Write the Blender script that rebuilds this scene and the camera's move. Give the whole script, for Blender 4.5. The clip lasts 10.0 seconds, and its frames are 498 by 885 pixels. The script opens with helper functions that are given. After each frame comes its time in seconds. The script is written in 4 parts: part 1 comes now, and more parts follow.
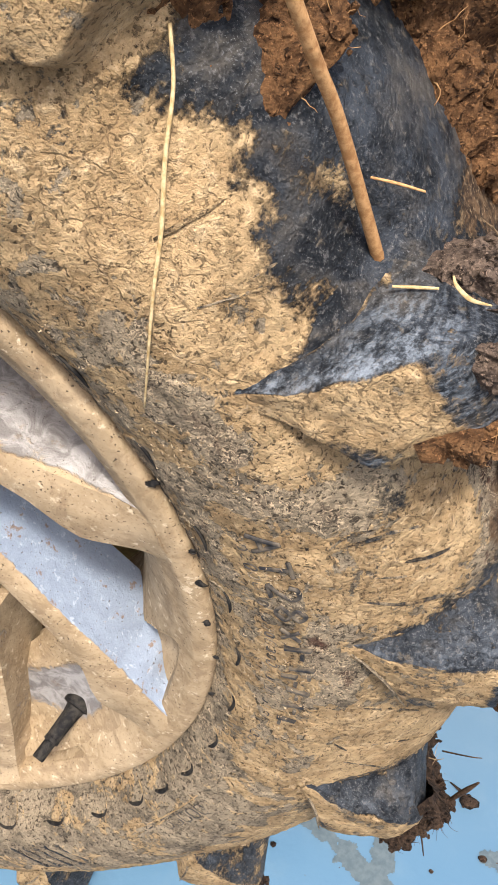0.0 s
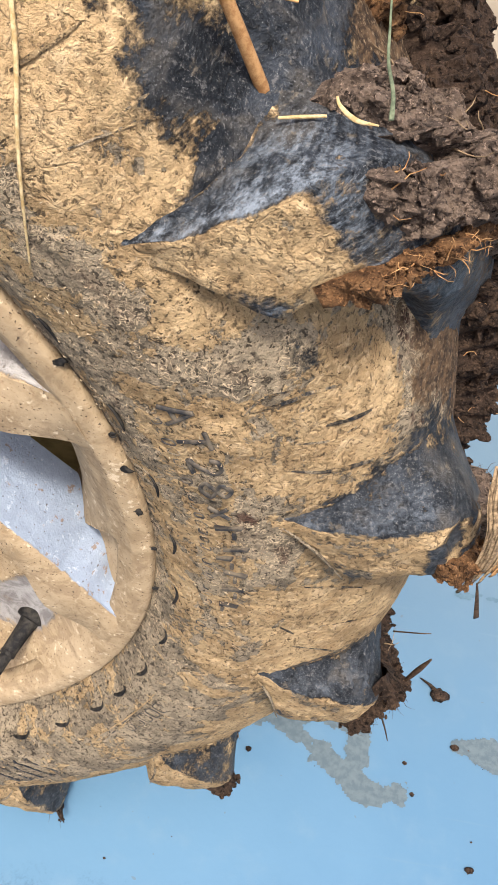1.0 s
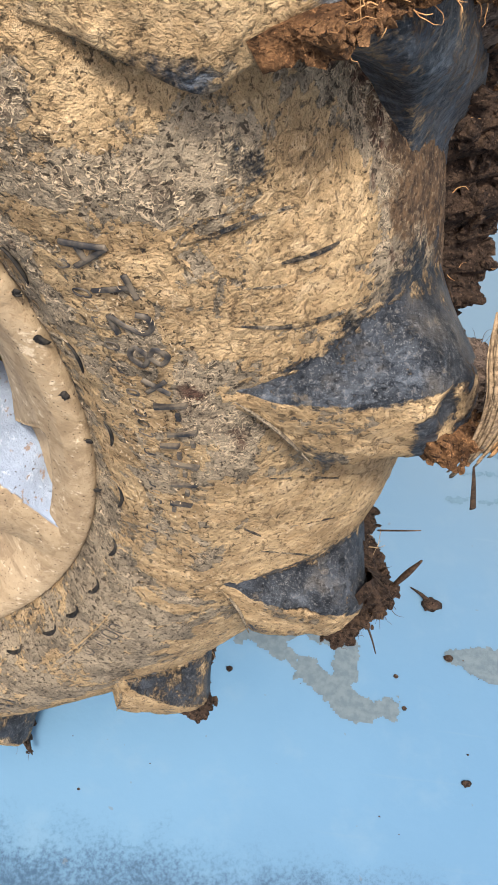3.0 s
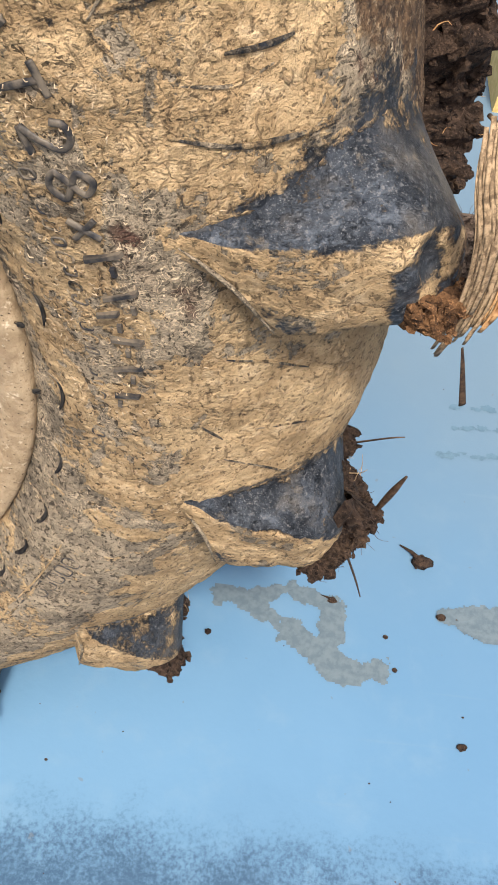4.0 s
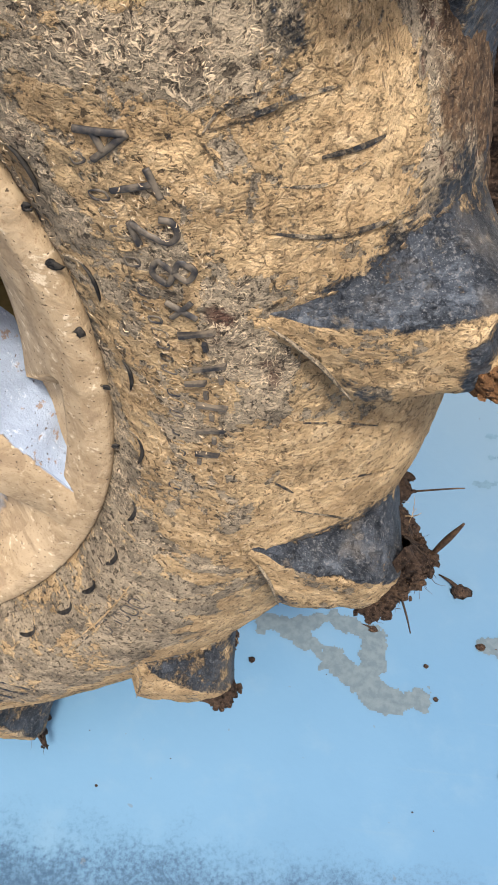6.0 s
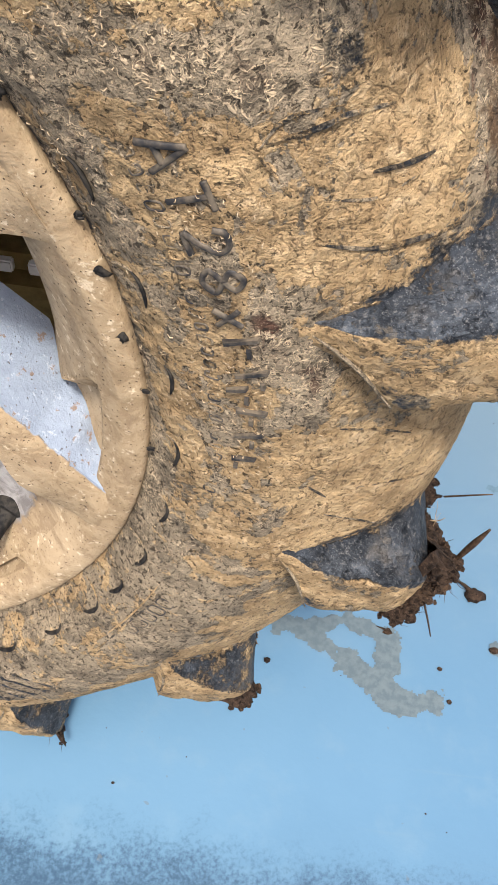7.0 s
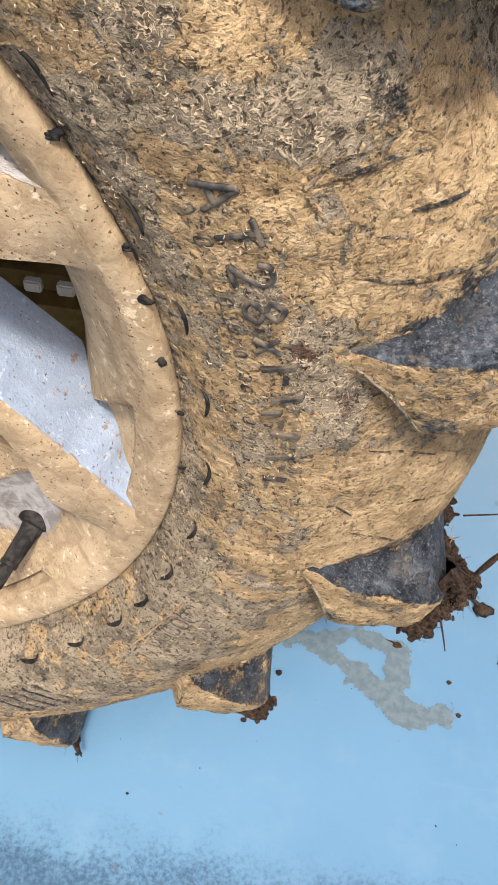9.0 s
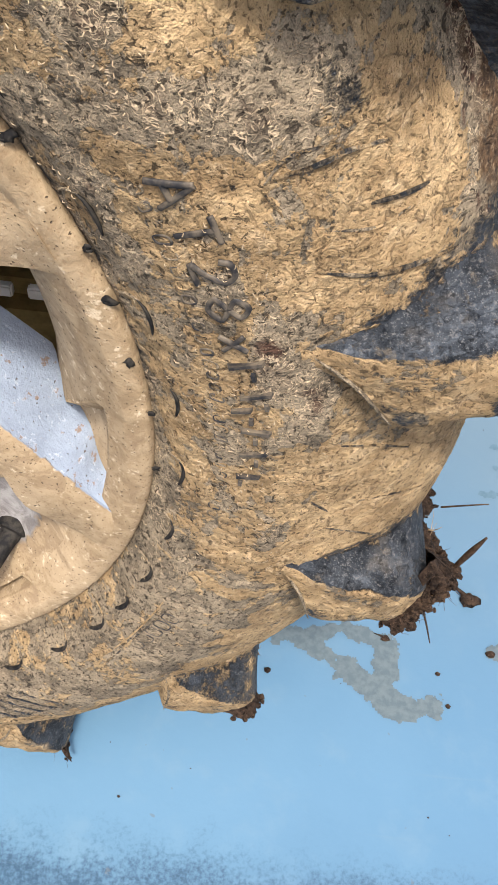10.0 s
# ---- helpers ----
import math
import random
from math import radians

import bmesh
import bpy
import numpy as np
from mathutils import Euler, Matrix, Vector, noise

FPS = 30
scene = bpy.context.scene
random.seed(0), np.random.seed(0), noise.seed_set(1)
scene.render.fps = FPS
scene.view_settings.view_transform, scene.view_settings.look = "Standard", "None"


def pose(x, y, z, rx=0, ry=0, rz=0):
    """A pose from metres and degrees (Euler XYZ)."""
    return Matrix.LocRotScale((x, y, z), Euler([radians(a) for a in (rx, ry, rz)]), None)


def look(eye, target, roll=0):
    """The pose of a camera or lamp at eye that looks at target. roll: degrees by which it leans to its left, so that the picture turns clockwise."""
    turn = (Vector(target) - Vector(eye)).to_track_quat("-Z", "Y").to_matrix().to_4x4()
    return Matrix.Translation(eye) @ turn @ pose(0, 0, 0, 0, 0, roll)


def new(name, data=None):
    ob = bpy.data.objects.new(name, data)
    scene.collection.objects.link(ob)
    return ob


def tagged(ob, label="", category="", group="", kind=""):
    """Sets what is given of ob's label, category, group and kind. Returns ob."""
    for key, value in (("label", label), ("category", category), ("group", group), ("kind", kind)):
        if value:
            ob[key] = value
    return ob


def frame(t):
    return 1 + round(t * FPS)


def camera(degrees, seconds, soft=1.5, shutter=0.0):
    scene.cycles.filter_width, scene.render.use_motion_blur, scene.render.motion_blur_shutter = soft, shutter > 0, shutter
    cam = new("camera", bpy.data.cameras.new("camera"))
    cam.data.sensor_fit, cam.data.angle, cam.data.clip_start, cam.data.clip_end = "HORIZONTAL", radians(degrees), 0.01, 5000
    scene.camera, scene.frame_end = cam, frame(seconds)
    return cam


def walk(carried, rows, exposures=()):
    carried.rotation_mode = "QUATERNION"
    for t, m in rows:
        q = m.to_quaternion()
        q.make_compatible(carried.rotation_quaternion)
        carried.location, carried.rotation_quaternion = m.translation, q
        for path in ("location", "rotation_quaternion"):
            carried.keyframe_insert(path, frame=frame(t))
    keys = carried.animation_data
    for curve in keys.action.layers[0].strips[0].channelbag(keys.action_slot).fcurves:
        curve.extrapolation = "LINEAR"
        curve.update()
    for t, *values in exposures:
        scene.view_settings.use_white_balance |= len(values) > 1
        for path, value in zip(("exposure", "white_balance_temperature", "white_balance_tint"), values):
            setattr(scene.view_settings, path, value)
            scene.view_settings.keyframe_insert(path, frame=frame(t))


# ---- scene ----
cam = camera(32.06, 10.0)
PATH = [  # seconds, place, turn
    (0, 0.2357, -0.1764, 0.6562, 42.708, -7.307, 11.708),
    (0.5, 0.2579, -0.1809, 0.6464, 40.493, -6.235, 9.012),
    (1, 0.2602, -0.1832, 0.6375, 39.199, -5.808, 7.963),
    (1.5, 0.2600, -0.1830, 0.6339, 37.942, -5.715, 7.318),
    (2, 0.2689, -0.1759, 0.6116, 36.711, -5.677, 6.619),
    (3.5, 0.2798, -0.1593, 0.5606, 34.204, -4.957, 5.199),
    (4, 0.2897, -0.1674, 0.5344, 34.677, -5.040, 4.630),
    (4.5, 0.2895, -0.1664, 0.5501, 35.556, -4.505, 4.169),
    (5, 0.2854, -0.1646, 0.5544, 35.720, -4.125, 4.613),
    (5.5, 0.2771, -0.1649, 0.5516, 35.515, -4.002, 5.062),
    (7, 0.2606, -0.1678, 0.5555, 35.307, -4.416, 6.127),
    (7.5, 0.2519, -0.1698, 0.5591, 35.486, -4.612, 6.411),
    (8, 0.2476, -0.1710, 0.5592, 35.725, -4.734, 6.478),
    (8.5, 0.2477, -0.1716, 0.5627, 35.890, -4.798, 6.498),
    (9, 0.2497, -0.1717, 0.5642, 35.967, -4.757, 6.380),
    (9.5, 0.2525, -0.1714, 0.5636, 35.982, -4.624, 5.899),
    (10, 0.2551, -0.1703, 0.5636, 35.964, -4.260, 4.494),
]
walk(cam, [(t, pose(*p)) for t, *p in PATH])

# ---- light ----
world = bpy.data.worlds.new("world")
scene.world = world
world.use_nodes = True
wn = world.node_tree
sky = wn.nodes.new("ShaderNodeTexSky")
sky.sky_type = "NISHITA"
sky.sun_disc = False
SUN_EL, SUN_AZ = 66.0, 172.0      # height, and compass turn from +y towards +x
sky.sun_elevation, sky.sun_rotation = radians(SUN_EL), radians(SUN_AZ)
sky.air_density, sky.dust_density = 0.8, 6.0
wn.nodes["Background"].inputs["Strength"].default_value = 0.265
wn.links.new(sky.outputs[0], wn.nodes["Background"].inputs["Color"])
sun = new("sun", bpy.data.lights.new("sun", "SUN"))
sun.data.energy, sun.data.angle, sun.data.color = 4.6, radians(7.0), (1.0, 0.94, 0.85)
sd = Vector((math.sin(radians(SUN_AZ)) * math.cos(radians(SUN_EL)), math.cos(radians(SUN_AZ)) * math.cos(radians(SUN_EL)), math.sin(radians(SUN_EL))))
sun.matrix_world = look(sd * 3, (0, 0, 0))
scene.view_settings.exposure = 0.12


# ---- materials ----
class Mat:
    """A small builder of node materials."""

    def __init__(self, name, rough=0.6, metal=0.0, gloss=0.2):
        self.m = bpy.data.materials.new(name)
        self.m.use_nodes = True
        self.t = self.m.node_tree
        self.b = self.t.nodes["Principled BSDF"]
        self.b.inputs["Roughness"].default_value = rough
        self.b.inputs["Metallic"].default_value = metal
        self.b.inputs["Specular IOR Level"].default_value = gloss
        tc = self.t.nodes.new("ShaderNodeTexCoord")
        info = self.t.nodes.new("ShaderNodeObjectInfo")
        mul = self.node("ShaderNodeMath", operation="MULTIPLY")
        self.put(info.outputs["Random"], mul.inputs[0])
        mul.inputs[1].default_value = 7.3
        add = self.node("ShaderNodeVectorMath", operation="ADD")
        self.put(tc.outputs["Object"], add.inputs[0])
        self.put(mul.outputs[0], add.inputs[1])
        self.co = add.outputs[0]
        self.plain = tc.outputs["Object"]
        self.rnd = info.outputs["Random"]
        push = self.t.nodes.new("ShaderNodeTexNoise")
        push.inputs["Scale"].default_value = 180
        self.put(self.co, push.inputs["Vector"])
        far = self.node("ShaderNodeVectorMath", operation="SCALE")
        self.put(push.outputs["Color"], far.inputs[0])
        far.inputs[3].default_value = 0.006
        both = self.node("ShaderNodeVectorMath", operation="ADD")
        self.put(self.co, both.inputs[0])
        self.put(far.outputs[0], both.inputs[1])
        self.warp = both.outputs[0]

    def node(self, kind, **kw):
        n = self.t.nodes.new(kind)
        for k, v in kw.items():
            if k == "operation":
                n.operation = v
            elif k == "data_type":
                n.data_type = v
            elif k == "feature":
                n.feature = v
        return n

    def put(self, a, b):
        if isinstance(a, (int, float)):
            b.default_value = a
        elif isinstance(a, tuple):
            b.default_value = (*a, 1.0)[:len(b.default_value)]
        else:
            self.t.links.new(a, b)

    def noise(self, scale, detail=5, rough=0.6, co=None, dist=0.0):
        n = self.node("ShaderNodeTexNoise")
        n.inputs["Scale"].default_value = scale
        n.inputs["Detail"].default_value = detail
        n.inputs["Roughness"].default_value = rough
        n.inputs["Distortion"].default_value = dist
        self.put(co or self.co, n.inputs["Vector"])
        return n.outputs["Fac"]

    def cells(self, scale, feature="F1", co=None):
        n = self.node("ShaderNodeTexVoronoi", feature=feature)
        n.inputs["Scale"].default_value = scale
        self.put(co or self.co, n.inputs["Vector"])
        return n.outputs["Distance"]

    def math(self, op, a, b=0.0):
        n = self.node("ShaderNodeMath", operation=op)
        self.put(a, n.inputs[0])
        self.put(b, n.inputs[1])
        return n.outputs[0]

    def step(self, v, lo, hi, out0=0.0, out1=1.0):
        n = self.node("ShaderNodeMapRange")
        n.interpolation_type = "SMOOTHSTEP"
        self.put(v, n.inputs[0])
        for i, x in enumerate((lo, hi, out0, out1)):
            self.put(x, n.inputs[i + 1])
        return n.outputs[0]

    def mix(self, f, a, b):
        n = self.node("ShaderNodeMix", data_type="RGBA")
        self.put(f, n.inputs["Factor"])
        self.put(a, n.inputs[6])
        self.put(b, n.inputs[7])
        return n.outputs[2]

    def attr(self, name):
        n = self.node("ShaderNodeAttribute")
        n.attribute_name = name
        return n.outputs["Fac"]

    def stretch(self, sx, sy, sz, co=None):
        n = self.node("ShaderNodeVectorMath", operation="MULTIPLY")
        self.put(co or self.co, n.inputs[0])
        n.inputs[1].default_value = (sx, sy, sz)
        return n.outputs[0]

    def done(self, color, rough=None, height=None, dist=0.001, strength=1.0):
        self.put(color, self.b.inputs["Base Color"])
        if rough is not None:
            self.put(rough, self.b.inputs["Roughness"])
        if height is not None:
            n = self.node("ShaderNodeBump")
            n.inputs["Distance"].default_value = dist
            n.inputs["Strength"].default_value = strength
            self.put(height, n.inputs["Height"])
            self.put(n.outputs[0], self.b.inputs["Normal"])
        return self.m


def muddy_rubber():
    """Black rubber under dried clay: 'bare' shows the rubber, 'brown' damp earth, 'grime' a dark dusty film."""
    m = Mat("muddy_rubber")
    bare, brown, grime, scuff = m.attr("bare"), m.attr("brown"), m.attr("grime"), m.attr("scuff")
    pol = m.node("ShaderNodeCombineXYZ")
    m.put(m.attr("along"), pol.inputs[0])
    m.put(m.attr("across"), pol.inputs[1])
    patch = m.noise(36, 8, 0.62, dist=0.6)
    cloud = m.noise(62, 7, 0.62, dist=0.5)
    mid, fine, grain = m.noise(190, 6, 0.68, dist=0.4), m.noise(620, 4, 0.7), m.noise(1900, 2, 0.6)
    scrape = m.noise(1.0, 5, 0.65, m.stretch(620, 90, 1, pol.outputs[0]))
    smear = m.noise(1.0, 5, 0.62, m.stretch(110, 330, 1, pol.outputs[0]), 0.6)
    worm = m.math("ABSOLUTE", m.math("SUBTRACT", m.noise(300, 2, 0.5, dist=1.1), 0.5))
    curl = m.math("ABSOLUTE", m.math("SUBTRACT", m.noise(520, 2, 0.5, dist=0.8), 0.5))
    crack = m.node("ShaderNodeTexVoronoi", feature="DISTANCE_TO_EDGE")
    crack.inputs["Scale"].default_value = 85
    m.put(m.warp, crack.inputs["Vector"])
    # islands of thick clay
    v = m.math("ADD", patch, m.math("MULTIPLY", m.math("SUBTRACT", 0.44, grime), 0.30))
    v = m.math("ADD", v, m.math("MULTIPLY", m.math("SUBTRACT", mid, 0.5), 0.50))
    v = m.math("ADD", v, m.math("MULTIPLY", m.math("SUBTRACT", fine, 0.5), 0.12))
    v = m.math("SUBTRACT", v, m.math("MULTIPLY", bare, 0.12))
    crust = m.step(v, 0.484, 0.508)
    thick = m.step(v, 0.50, 0.64)
    tan = m.mix(m.step(cloud, 0.36, 0.62), (0.42, 0.284, 0.148), (0.60, 0.424, 0.232))
    tan = m.mix(m.step(mid, 0.52, 0.68, 0.0, 0.5), tan, (0.76, 0.575, 0.355))
    tan = m.mix(m.step(fine, 0.43, 0.35, 0.0, 0.75), tan, (0.125, 0.080, 0.044))
    tan = m.mix(m.step(grain, 0.40, 0.28, 0.0, 0.45), tan, (0.20, 0.13, 0.07))
    tan = m.mix(m.step(smear, 0.60, 0.68, 0.0, 0.6), tan, (0.21, 0.14, 0.078))
    split = m.math("MULTIPLY", m.step(crack.outputs["Distance"], 0.030, 0.008), m.step(m.noise(34, 3), 0.50, 0.58))
    tan = m.mix(m.math("MULTIPLY", split, 0.35), tan, (0.13, 0.08, 0.045))
    # thin dusty film
    film = m.mix(m.step(cloud, 0.34, 0.64), (0.150, 0.121, 0.086), (0.365, 0.292, 0.200))
    film = m.mix(m.step(mid, 0.52, 0.66, 0.0, 0.6), film, (0.53, 0.42, 0.285))
    film = m.mix(m.step(fine, 0.45, 0.36, 0.0, 0.8), film, (0.022, 0.018, 0.014))
    film = m.mix(m.step(smear, 0.55, 0.64, 0.0, 0.7), film, (0.085, 0.070, 0.052))
    film = m.mix(m.math("MULTIPLY", m.step(grime, 0.85, 1.3), m.step(mid, 0.64, 0.46)), film, (0.105, 0.056, 0.038))
    film = m.mix(m.step(grain, 0.56, 0.70, 0.0, 0.5), film, (0.48, 0.385, 0.265))
    here = m.math("MULTIPLY", m.step(grime, 0.20, 0.90, 0.20, 1.0), m.step(m.noise(95, 4), 0.36, 0.56))
    here = m.math("MULTIPLY", here, m.step(scuff, 0.1, 0.9, 1.0, 0.2))
    lines = m.math("MULTIPLY", m.step(worm, 0.040, 0.014), here)
    lines = m.math("MAXIMUM", lines, m.math("MULTIPLY", m.math("MULTIPLY", m.step(curl, 0.045, 0.016), here), m.step(m.noise(130, 3), 0.46, 0.54)))
    film = m.mix(m.math("MULTIPLY", lines, 0.92), film, (0.70, 0.545, 0.365))
    clay = m.mix(crust, film, tan)
    fleck = m.math("MULTIPLY", m.step(m.noise(480, 3, 0.6, m.warp), 0.59, 0.63), m.step(grime, 0.0, 0.5, 0.6, 0.95))
    clay = m.mix(m.math("MULTIPLY", fleck, 0.85), clay, (0.030, 0.023, 0.017))
    earth = m.mix(m.step(mid, 0.38, 0.62), (0.050, 0.032, 0.021), (0.17, 0.105, 0.058))
    earth = m.mix(m.step(fine, 0.52, 0.66, 0.0, 0.8), earth, (0.33, 0.235, 0.145))
    clay = m.mix(m.step(m.math("ADD", m.math("MULTIPLY", brown, 0.55), m.math("MULTIPLY", m.math("SUBTRACT", cloud, 0.5), 1.3)), 0.22, 0.40), clay, earth)
    rubber = m.mix(m.step(cloud, 0.38, 0.62), (0.010, 0.0125, 0.0165), (0.032, 0.039, 0.050))
    rubber = m.mix(m.step(m.math("ADD", m.math("MULTIPLY", patch, 0.6), m.math("MULTIPLY", cloud, 0.4)), 0.49, 0.61, 0.0, 0.5), rubber, (0.105, 0.088, 0.066))
    # scuffs along the lug, with the sky's blue-white sheen painted in
    painted_light = m.math("MULTIPLY", scuff, m.step(m.math("ADD", m.math("MULTIPLY", scrape, 0.8), m.math("MULTIPLY", fine, 0.5)), 0.56, 0.84))
    rubber = m.mix(painted_light, rubber, (0.215, 0.25, 0.295))
    rubber = m.mix(m.step(fine, 0.54, 0.66, 0.0, 0.7), rubber, (0.135, 0.132, 0.13))
    rubber = m.mix(m.step(grain, 0.60, 0.72, 0.0, 0.5), rubber, (0.24, 0.245, 0.255))
    rubber = m.mix(m.step(mid, 0.58, 0.70, 0.0, 0.5), rubber, (0.20, 0.165, 0.12))
    w = m.math("ADD", m.math("MULTIPLY", m.math("SUBTRACT", cloud, 0.5), 0.9), m.math("MULTIPLY", m.math("SUBTRACT", mid, 0.5), 0.8))
    w = m.math("ADD", w, m.math("MULTIPLY", m.math("SUBTRACT", fine, 0.5), 0.8))
    w = m.math("ADD", w, m.math("MULTIPLY", m.math("SUBTRACT", scrape, 0.5), 0.6))
    cover = m.step(m.math("SUBTRACT", w, m.math("SUBTRACT", bare, 0.5)), -0.15, 0.20)
    color = m.mix(cover, rubber, clay)
    rough = m.mix(cover, (0.45, 0.45, 0.45), (0.92, 0.92, 0.92))
    h = m.math("ADD", m.math("MULTIPLY", crust, 0.32), m.math("MULTIPLY", thick, 0.25))
    h = m.math("ADD", h, m.math("MULTIPLY", mid, 0.55))
    h = m.math("ADD", h, m.math("MULTIPLY", fine, 0.42))
    h = m.math("ADD", h, m.math("MULTIPLY", grain, 0.14))
    h = m.math("ADD", h, m.math("MULTIPLY", lines, 0.34))
    h = m.math("SUBTRACT", h, m.math("MULTIPLY", split, 0.14))
    h = m.math("SUBTRACT", h, m.math("MULTIPLY", fleck, 0.25))
    h = m.math("SUBTRACT", h, m.math("MULTIPLY", m.step(smear, 0.58, 0.70), 0.18))
    h = m.math("MULTIPLY", h, m.math("ADD", m.math("MULTIPLY", cover, 0.65), 0.35))
    return m.done(color, rough, h, 0.0050)


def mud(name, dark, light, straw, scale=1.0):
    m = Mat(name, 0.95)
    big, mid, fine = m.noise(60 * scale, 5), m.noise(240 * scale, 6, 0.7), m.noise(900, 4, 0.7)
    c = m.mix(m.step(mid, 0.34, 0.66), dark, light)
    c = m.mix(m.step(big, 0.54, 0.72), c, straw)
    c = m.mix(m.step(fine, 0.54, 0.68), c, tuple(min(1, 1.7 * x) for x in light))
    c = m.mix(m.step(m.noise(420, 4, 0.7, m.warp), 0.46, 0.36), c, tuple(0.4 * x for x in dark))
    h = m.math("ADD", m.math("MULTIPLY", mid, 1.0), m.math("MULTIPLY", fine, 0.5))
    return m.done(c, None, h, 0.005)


def alloy(name, muddy, dull=0.0):
    """Cast wheel metal: pale blue-grey paint with chips, under more or less dried clay."""
    m = Mat(name, gloss=0.4)
    bare = m.attr("bare")
    big, mid, fine, pit = m.noise(26, 5), m.noise(110, 7, 0.66, dist=0.8), m.noise(620, 4, 0.65), m.noise(800, 1, 0.5)
    v = m.math("ADD", m.math("MULTIPLY", big, 0.6), m.math("MULTIPLY", mid, 0.9))
    v = m.math("SUBTRACT", m.math("ADD", v, muddy), m.math("MULTIPLY", bare, 1.0))
    clay = m.step(v, 0.58, 0.76)
    tan = m.mix(m.step(mid, 0.34, 0.64), (0.255, 0.181, 0.103), (0.385, 0.287, 0.174))
    tan = m.mix(m.step(big, 0.48, 0.66, 0.0, 0.55), tan, (0.48, 0.365, 0.232))
    tan = m.mix(m.step(m.noise(210, 5, 0.7), 0.57, 0.68, 0.0, 0.8), tan, (0.66, 0.54, 0.38))
    tan = m.mix(m.step(fine, 0.44, 0.33, 0.0, 0.6), tan, (0.22, 0.14, 0.075))
    tan = m.mix(m.step(m.noise(48, 6, 0.7, dist=1.2), 0.52, 0.64, 0.0, 0.65), tan, (0.235, 0.165, 0.098))
    tan = m.mix(m.step(pit, 0.68, 0.73, 0.0, 0.9), tan, (0.085, 0.055, 0.035))
    paint = m.mix(m.step(mid, 0.3, 0.7), (0.225, 0.275, 0.355), (0.285, 0.34, 0.43))
    paint = m.mix(m.step(m.noise(260, 4, 0.7), 0.58, 0.66, 0.0, 0.6), paint, (0.48, 0.53, 0.62))
    paint = m.mix(m.step(m.noise(130, 6, 0.7), 0.59, 0.63, 0.0, 0.9), paint, (0.21, 0.145, 0.10))
    paint = m.mix(m.step(pit, 0.70, 0.76, 0.0, 0.85), paint, (0.12, 0.085, 0.065))
    paint = m.mix(dull, paint, m.mix(m.step(mid, 0.38, 0.60), (0.17, 0.145, 0.122), (0.36, 0.33, 0.30)))
    color = m.mix(clay, paint, tan)
    rough = m.mix(clay, (0.42, 0.42, 0.42), (0.9, 0.9, 0.9))
    h = m.math("ADD", m.math("MULTIPLY", mid, 0.5), m.math("MULTIPLY", fine, 0.30))
    h = m.math("ADD", h, m.math("MULTIPLY", clay, 0.4))
    h = m.math("SUBTRACT", h, m.math("MULTIPLY", m.step(pit, 0.68, 0.78), 0.35))
    return m.done(color, rough, h, 0.0013)


def painted_floor():
    """Light blue painted sheet with dust, faint scuffs, shade painted in towards the back right and a sooty speckle
    that thickens towards its front edge.
    """
    m = Mat("blue_paint")
    big, mid, fine = m.noise(6, 4), m.noise(40, 5), m.noise(340, 4, 0.7, m.plain)
    c = m.mix(m.step(big, 0.3, 0.7), (0.077, 0.162, 0.254), (0.090, 0.183, 0.280))
    c = m.mix(m.step(mid, 0.5, 0.75, 0.0, 0.25), c, (0.135, 0.215, 0.28))
    sep = m.node("ShaderNodeSeparateXYZ")
    m.put(m.plain, sep.inputs[0])
    edge = m.math("ADD", sep.outputs[1], m.math("MULTIPLY", sep.outputs[0], 0.03))
    edge = m.math("ADD", edge, m.math("MULTIPLY", m.math("SUBTRACT", mid, 0.5), 0.05))
    # greyer and darker to the back right: the tyre's shade put into the colour
    painted_light = m.step(m.math("ADD", m.math("ADD", sep.outputs[1], m.math("MULTIPLY", sep.outputs[0], 0.35)), m.math("MULTIPLY", m.math("SUBTRACT", big, 0.5), 0.2)), 0.10, 0.50, 0.0, 0.75)
    c = m.mix(painted_light, c, (0.104, 0.145, 0.174))
    dirt = m.step(edge, -0.040, -0.105)
    clump = m.math("MULTIPLY", m.math("SUBTRACT", m.noise(60, 5, 0.65, m.plain), 0.5), 0.45)
    speck = m.step(m.math("ADD", m.math("ADD", fine, clump), m.math("MULTIPLY", dirt, 0.26)), 0.46, 0.84)
    speck = m.math("MULTIPLY", speck, m.step(edge, -0.036, -0.075))
    c = m.mix(m.math("MULTIPLY", dirt, 0.7), c, (0.040, 0.086, 0.140))
    c = m.mix(m.math("MULTIPLY", speck, 0.92), c, (0.022, 0.055, 0.100))
    lone = m.step(m.noise(95, 2, 0.5, m.plain), 0.735, 0.76)
    c = m.mix(m.math("MULTIPLY", lone, 0.5), c, (0.10, 0.11, 0.12))
    streak = m.noise(1.0, 3, 0.6, m.stretch(5, 120, 1))
    c = m.mix(m.step(streak, 0.62, 0.75, 0.0, 0.2), c, (0.13, 0.195, 0.24))
    rough = m.step(mid, 0.3, 0.7, 0.50, 0.64)
    return m.done(c, rough, m.math("ADD", mid, m.math("MULTIPLY", fine, 0.2)), 0.0004)


def plant(name, a, b, rough=0.7):
    m = Mat(name, rough)
    n = m.noise(420, 4, 0.7)
    n2 = m.noise(70, 3)
    c = m.mix(m.step(n, 0.35, 0.65), a, b)
    c = m.mix(m.step(n2, 0.55, 0.75, 0, 0.5), c, tuple(x * 0.5 for x in a))
    return m.done(c, None, n, 0.0004)


